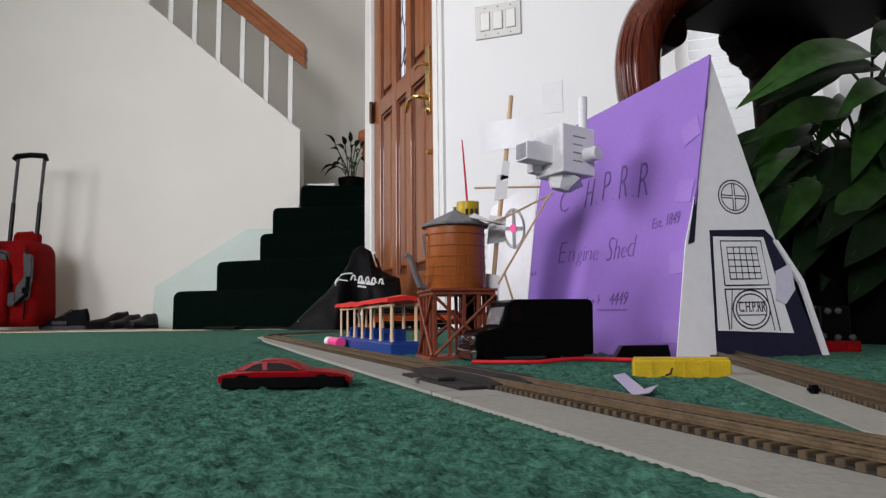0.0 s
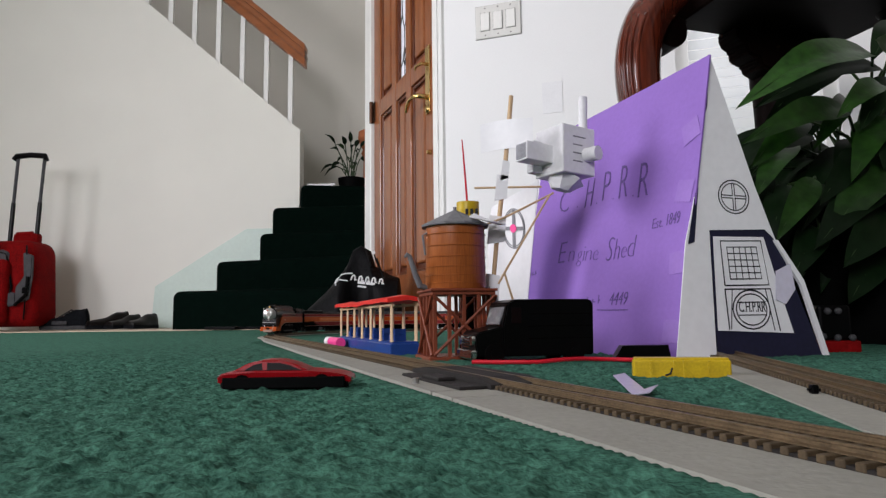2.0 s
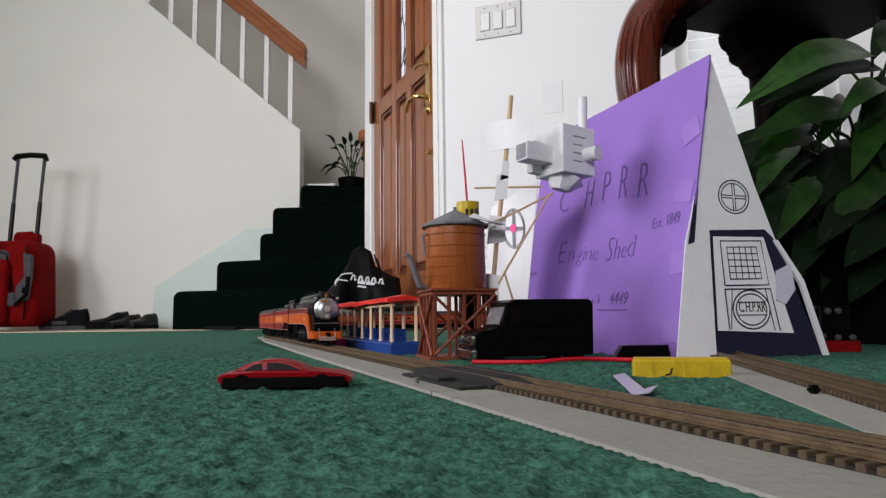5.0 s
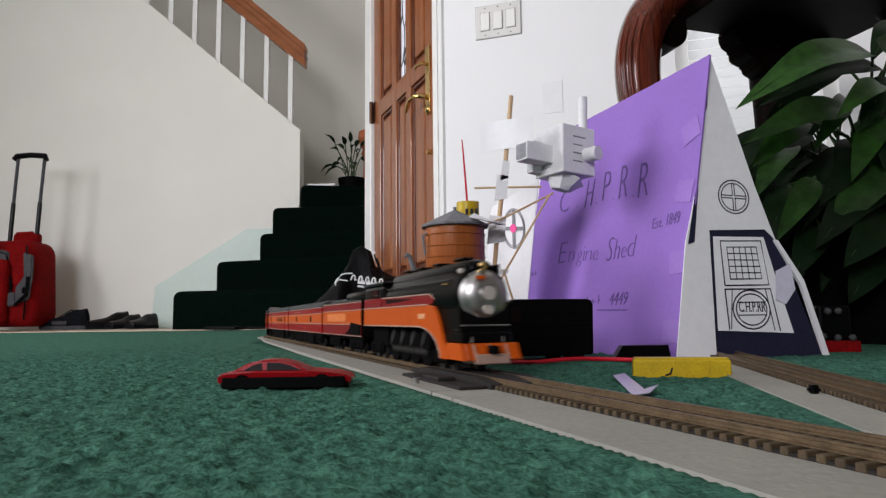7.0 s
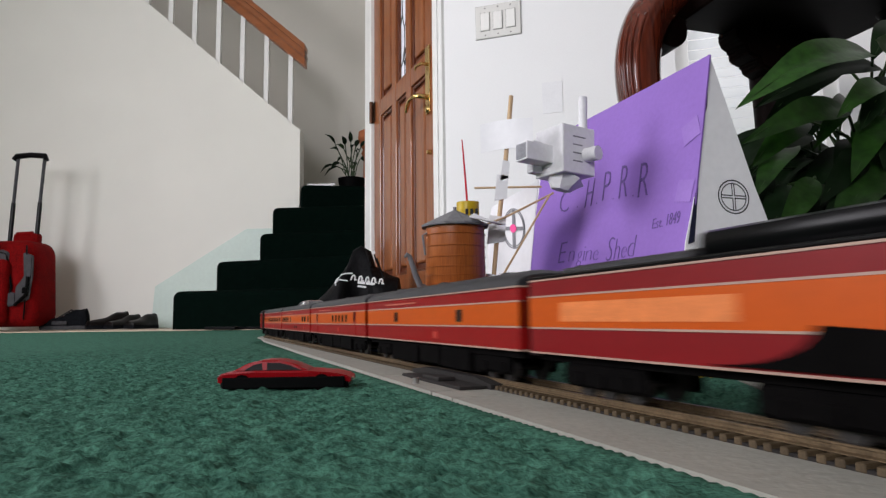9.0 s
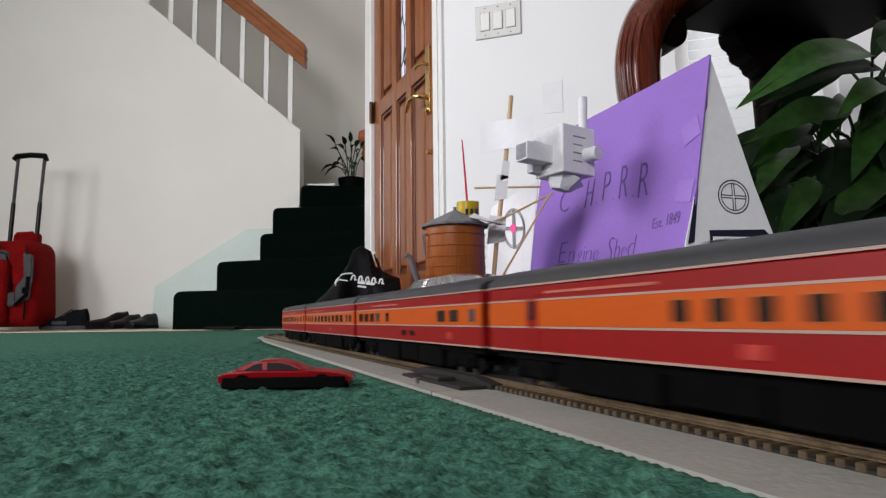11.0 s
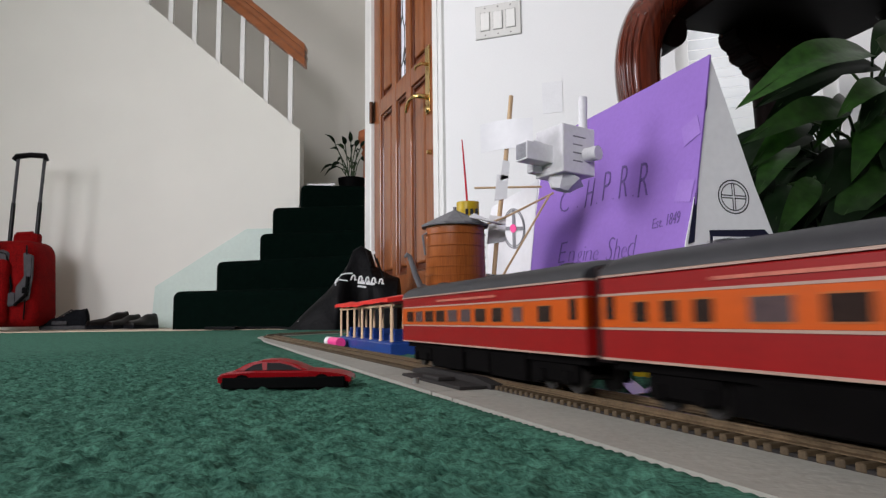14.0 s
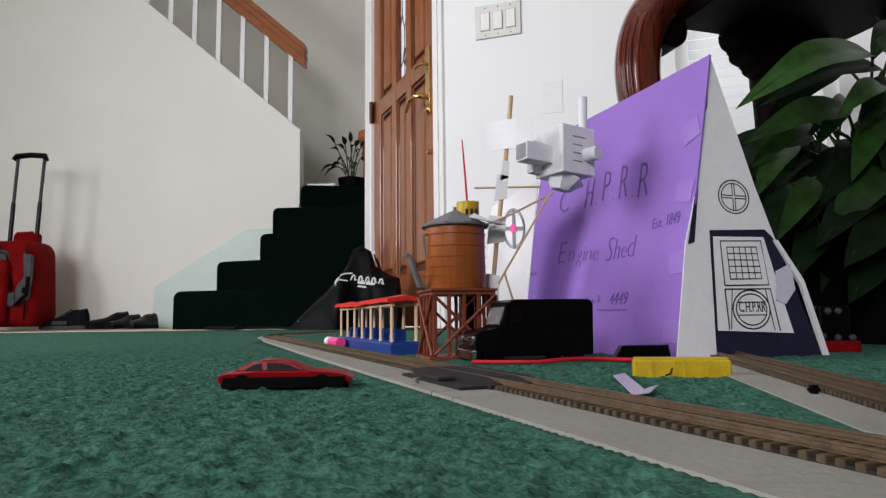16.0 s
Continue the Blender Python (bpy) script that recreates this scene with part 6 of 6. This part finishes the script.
# ---------------------------------------------------------------- drawstring bag on the entry floor
def bag():
    c = thing("drawstring_bag", "slumped black nylon drawstring bag with white printing", "bag")
    prof = [(-0.590, 0.012), (-0.546, 0.058), (-0.495, 0.105), (-0.447, 0.150), (-0.403, 0.198), (-0.370, 0.250), (-0.350, 0.306), (-0.318, 0.326), (-0.282, 0.300), (-0.263, 0.245), (-0.235, 0.222), (-0.204, 0.208), (-0.172, 0.198), (-0.164, 0.110), (-0.164, 0.012)]
    bm = bmesh.new()
    rows = []
    n = 22
    for i in range(57):
        u = i / 56 * (len(prof) - 1)
        k = min(int(u), len(prof) - 2)
        f = u - k
        x = prof[k][0] + (prof[k + 1][0] - prof[k][0]) * f
        h = prof[k][1] + (prof[k + 1][1] - prof[k][1]) * f
        dep = 0.035 + 0.10 * min(1.0, h / 0.2) * (1.0 if h < 0.22 else max(0.28, 1 - (h - 0.22) * 7))
        row = []
        for j in range(n):
            a = math.pi * j / (n - 1)
            cx, cz = -math.cos(a), math.sin(a) ** 0.75
            p = Vector((x, 2.52 + cx * dep, cz * h))
            w = noise.noise(p * 14) * 0.014 + noise.noise(p * 38) * 0.006 + math.sin(p.x * 60 + p.z * 90) * 0.003 * cz
            row.append(bm.verts.new(p + Vector((w * 0.3, cx * w, w * 0.35 * cz))))
        rows.append(row)
    for a, b in zip(rows, rows[1:]):
        for j in range(n - 1):
            bm.faces.new((a[j], a[j + 1], b[j + 1], b[j]))
        bm.faces.new((a[n - 1], a[0], b[0], b[n - 1]))
    bm.faces.new(rows[0])
    bm.faces.new(rows[-1][::-1])
    sack = part("sack", bm, CLOTH, c, smooth=True)
    def on(x, z):
        best = min((v for r in rows_co for v in r if v[1] < 2.52), key=lambda q: (q[0] - x) ** 2 + (q[2] - z) ** 2)
        return best[1]
    rows_co = [[sack.data.vertices[i * n + j].co for j in range(n)] for i in range(57)]
    def ribbon(points, r):
        part("print_stroke", T([(x, on(x, z) - 0.004, z) for x, z in points], r, 6), PRINT, sack)
    ribbon([(-0.418, 0.172), (-0.413, 0.190), (-0.402, 0.197), (-0.398, 0.186), (-0.408, 0.176), (-0.404, 0.168)], 0.0032)
    ribbon([(-0.400, 0.196), (-0.385, 0.207), (-0.365, 0.212), (-0.345, 0.213)], 0.0028)
    for k in range(5):
        x0, z0 = -0.345 + k * 0.027, 0.205 - k * 0.0045
        ribbon([(x0 - 0.004, z0 - 0.018), (x0, z0 - 0.002), (x0 + 0.006, z0 + 0.001), (x0 + 0.010, z0 - 0.005), (x0 + 0.009, z0 - 0.018), (x0 + 0.016, z0 - 0.017)], 0.0034)
    for x, z, l, h in ((-0.310, 0.176, 0.030, 0.010), (-0.272, 0.170, 0.034, 0.010), (-0.300, 0.160, 0.050, 0.007), (-0.375, 0.185, 0.034, 0.004)):
        ob = part("print_bar", B(-l / 2, -0.003, -h / 2, l / 2, 0.003, h / 2, bevel=0.001), PRINT, sack)
        ob.matrix_basis = pose(x, on(x, z) - 0.003, z, -18, 8, 0)
    for k, (x, z) in enumerate(((-0.30, 0.31), (-0.27, 0.30), (-0.255, 0.27))):
        part("drawstring", T([(x, 2.49, z), (x + 0.012, 2.46, z - 0.03), (x + 0.03, 2.43, z - 0.075)], 0.003, 6), CLOTH, sack)
    part("eyelet", T([(-0.262, 2.440, 0.288), (-0.262, 2.432, 0.288)], 0.007, 12), PRINT, sack)
    part("cord", T([(-0.53, 2.50, 0.012), (-0.58, 2.52, 0.006), (-0.66, 2.60, 0.010), (-0.80, 2.66, 0.010), (-0.92, 2.63, 0.010)], 0.005, 6), CLOTH, c)
    part("cord_loop", T([(-0.545, 2.47, 0.02), (-0.552, 2.47, 0.032), (-0.542, 2.47, 0.040), (-0.534, 2.47, 0.030)], 0.0025, 6), PRINT, c)


bag()
simple("black_strap", B(-0.955, 2.60, 0.004, -0.83, 2.645, 0.016, bevel=0.004, seg=2), CLOTH, "short black strap lying at the carpet edge", "strap")


# ---------------------------------------------------------------- trolley bag and shoes by the stair wall
def trolley():
    c = thing("trolley_backpack", "red and grey wheeled backpack with its handle pulled out", "luggage")
    bm = B(-2.80, 3.66, 0.020, -2.315, 3.93, 0.515, bevel=0.07, seg=4)
    for v in bm.verts:
        v.co += Vector((noise.noise(v.co * 7), noise.noise(v.co * 7 + Vector((5, 0, 0))), 0)) * 0.012
        v.co.x += (0.26 - v.co.z) * 0.06
    body = part("body", bm, CASE, c, smooth=True)
    part("front_pocket", B(-2.84, 3.60, 0.03, -2.44, 3.69, 0.40, bevel=0.04, seg=3), CASE, body, smooth=True)
    for pts, yy in (([(-2.405, 0.15), (-2.335, 0.17), (-2.318, 0.30), (-2.318, 0.42), (-2.375, 0.44), (-2.365, 0.30), (-2.41, 0.24)], 3.648), ([(-2.47, 0.13), (-2.395, 0.14), (-2.40, 0.21), (-2.475, 0.22)], 3.640), ([(-2.55, 0.30), (-2.46, 0.36), (-2.455, 0.44), (-2.50, 0.46), (-2.56, 0.40)], 3.648), ([(-2.84, 0.25), (-2.62, 0.33), (-2.60, 0.29), (-2.84, 0.17)], 3.588)):
        bm = poly(bmesh.new(), pts, 0.022, lambda a, b, d: (a, yy + d, b))
        bmesh.ops.bevel(bm, geom=list(bm.edges), offset=0.006, segments=2, affect="EDGES")
        part("grey_panel", bm, CASEGREY, body, smooth=True)
    for x, z0, z1 in ((-2.355, 0.06, 0.48), (-2.52, 0.44, 0.50), (-2.60, 0.05, 0.38)):
        part("seam", T([(x, 3.656, z0), (x + 0.008, 3.650, (z0 + z1) / 2), (x - 0.004, 3.656, z1)], 0.004, 6), BLACK, body)
    part("buckle", B(-2.362, 3.632, 0.205, -2.330, 3.650, 0.240, bevel=0.004), BLACK, body)
    part("zip_line", T([(-2.46, 3.652, 0.06), (-2.43, 3.650, 0.25), (-2.47, 3.652, 0.43), (-2.62, 3.652, 0.475), (-2.80, 3.652, 0.48)], 0.006, 6), BLACK, body)
    part("side_strap", T([(-2.40, 3.640, 0.14), (-2.34, 3.645, 0.20), (-2.335, 3.645, 0.30)], 0.010, 8), BLACK, body)
    part("grab_handle", T([(-2.52, 3.80, 0.50), (-2.50, 3.79, 0.56), (-2.42, 3.79, 0.565), (-2.40, 3.80, 0.50)], 0.016, 8), CASE, body, smooth=True)
    part("top_pad", B(-2.53, 3.78, 0.49, -2.38, 3.84, 0.570, bevel=0.02, seg=2), CASE, body)
    h = part("pull_handle", T([(-2.556, 3.80, 1.010), (-2.540, 3.80, 1.032), (-2.456, 3.80, 1.040), (-2.372, 3.80, 1.032), (-2.364, 3.80, 1.005)], [0.017, 0.018, 0.016, 0.018, 0.016], 10), BLACK, c, "black telescopic handle", smooth=True)
    for a, b in ((-2.556, -2.532), (-2.400, -2.374)):
        part("tube", T([(a, 3.80, 0.46), (a + (b - a) * 0.45, 3.80, 0.75)], 0.0125, 10), BLACK, h)
        part("tube", T([(a + (b - a) * 0.45, 3.80, 0.74), (b, 3.80, 1.015)], 0.0095, 10), CASEGREY, h)
    for x in (-2.74, -2.38):
        part("wheel", T([(x - 0.02, 3.90, 0.035), (x + 0.02, 3.90, 0.035)], 0.035, 16), BLACK, c)


trolley()


def shoe(name, label, x0, y0, length, height, turn, mat, sole):
    c = thing(name, label, "shoe", pose(x0, y0, 0.0, 0, 0, turn), group="shoes by the stair wall")
    prof = [(0.0, 0.030, 0.50), (0.02, 0.045, 0.75), (0.18, 0.055, 0.98), (0.34, 0.062, 1.0), (0.48, 0.075, 0.95), (0.60, 0.098, 0.85), (0.70, 0.112, 0.78), (0.85, 0.112, 0.78), (0.96, 0.120, 0.72), (1.0, 0.095, 0.55)]
    bm = bmesh.new()
    rows = []
    for f, h, w in prof:
        hh = h * height / 0.12
        rows.append([bm.verts.new((f * length, math.cos(a) * 0.045 * w, 0.014 + max(0.0, math.sin(a)) ** 0.7 * hh * 0.88)) for a in [math.pi * k / 10 for k in range(11)]])
    for a, b in zip(rows, rows[1:]):
        for k in range(10):
            bm.faces.new((a[k], a[k + 1], b[k + 1], b[k]))
        bm.faces.new((a[10], a[0], b[0], b[10]))
    bm.faces.new(rows[0])
    bm.faces.new(rows[-1][::-1])
    upper = part("upper", bm, mat, c, smooth=True)
    part("sole", poly(bmesh.new(), [(f * length * 1.015 - 0.002, 0.047 * w) for f, h, w in prof] + [(f * length * 1.015 - 0.002, -0.047 * w) for f, h, w in prof[::-1]], 0.022, lambda a, b, d: (a, b, d)), sole, c)
    if name == "sneaker":
        for k in range(4):
            f = 0.40 + k * 0.07
            part("lace", T([(f * length, -0.030, height * (0.55 + k * 0.09)), (f * length + 0.006, 0.0, height * (0.66 + k * 0.09)), (f * length, 0.030, height * (0.55 + k * 0.09))], 0.004, 6), SOLE, upper)
        part("side_flash", B(0.30 * length, -0.049, 0.030, 0.62 * length, -0.040, 0.050), SOLE, upper)


shoe("sneaker", "dark grey sneaker with a grey sole", -2.375, 3.86, 0.262, 0.125, 4, SHOE, SOLE)
shoe("ankle_shoe", "worn dark leather shoe facing away", -2.085, 3.82, 0.24, 0.105, 52, LEATHER, SHOE)
shoe("ankle_shoe", "worn dark leather shoe facing away", -1.955, 3.80, 0.24, 0.085, 72, LEATHER, SHOE)
shoe("ankle_shoe", "worn dark leather shoe facing away", -1.835, 3.80, 0.24, 0.090, 78, LEATHER, SHOE)


# ---------------------------------------------------------------- landing: plant, papers, post
def landing_plant():
    c = thing("landing_plant", "straggly dark-leaved plant in a dark pot on the landing", "plant")
    px, py, pz = -0.655, 4.62, 0.925
    pot = part("pot", T([(px, py, pz), (px, py, pz + 0.11), (px, py, pz + 0.125)], [0.075, 0.098, 0.100], 20), POT, c, smooth=True)
    rnd = random.Random(3)
    tips = [(-0.875, 1.105), (-0.845, 1.075), (-0.84, 1.375), (-0.80, 1.26), (-0.77, 1.31), (-0.72, 1.37), (-0.66, 1.40), (-0.62, 1.30), (-0.60, 1.36), (-0.80, 1.12), (-0.58, 1.25), (-0.56, 1.18), (-0.70, 1.20), (-0.75, 1.16), (-0.63, 1.15), (-0.53, 1.34)]
    for k, (x, z) in enumerate(tips):
        b = Vector((px + rnd.uniform(-0.03, 0.03), py, pz + 0.11))
        t = Vector((x, py - rnd.uniform(-0.05, 0.10), z))
        mid = b.lerp(t, 0.55) + Vector((0, 0, 0.08))
        leaf = part("leaf", leaf_bm(mid, t, rnd.uniform(0.022, 0.042), (0.1, -0.8, 0.5), 0.02), LEAF if k in (4, 12) else LEAF_SHADED, c, smooth=True)
        part("stalk", T([b, b.lerp(mid, 0.5) + Vector((0, 0, 0.03)), mid], 0.004, 5), STALK, leaf)


landing_plant()
simple("white_papers", B(-0.905, 4.27, 0.925, -0.72, 4.47, 0.945, bevel=0.002), WHITEPAPER, "flat stack of white papers on the landing", "papers")
post = thing("newel_post", "turned orange-brown wooden newel post on the landing", "post", pose(-0.548, 4.72, 0.925))
part("shaft", T([(0, 0, 0), (0, 0, 0.30), (0, 0, 0.34), (0, 0, 0.36)], [0.035, 0.035, 0.050, 0.042], 8), TERRA, post)
part("cap", T([(0, 0, 0.36), (0, 0, 0.39), (0, 0, 0.45), (0, 0, 0.50), (0, 0, 0.52)], [0.030, 0.055, 0.075, 0.070, 0.03], 8), TERRA, post)

motions()
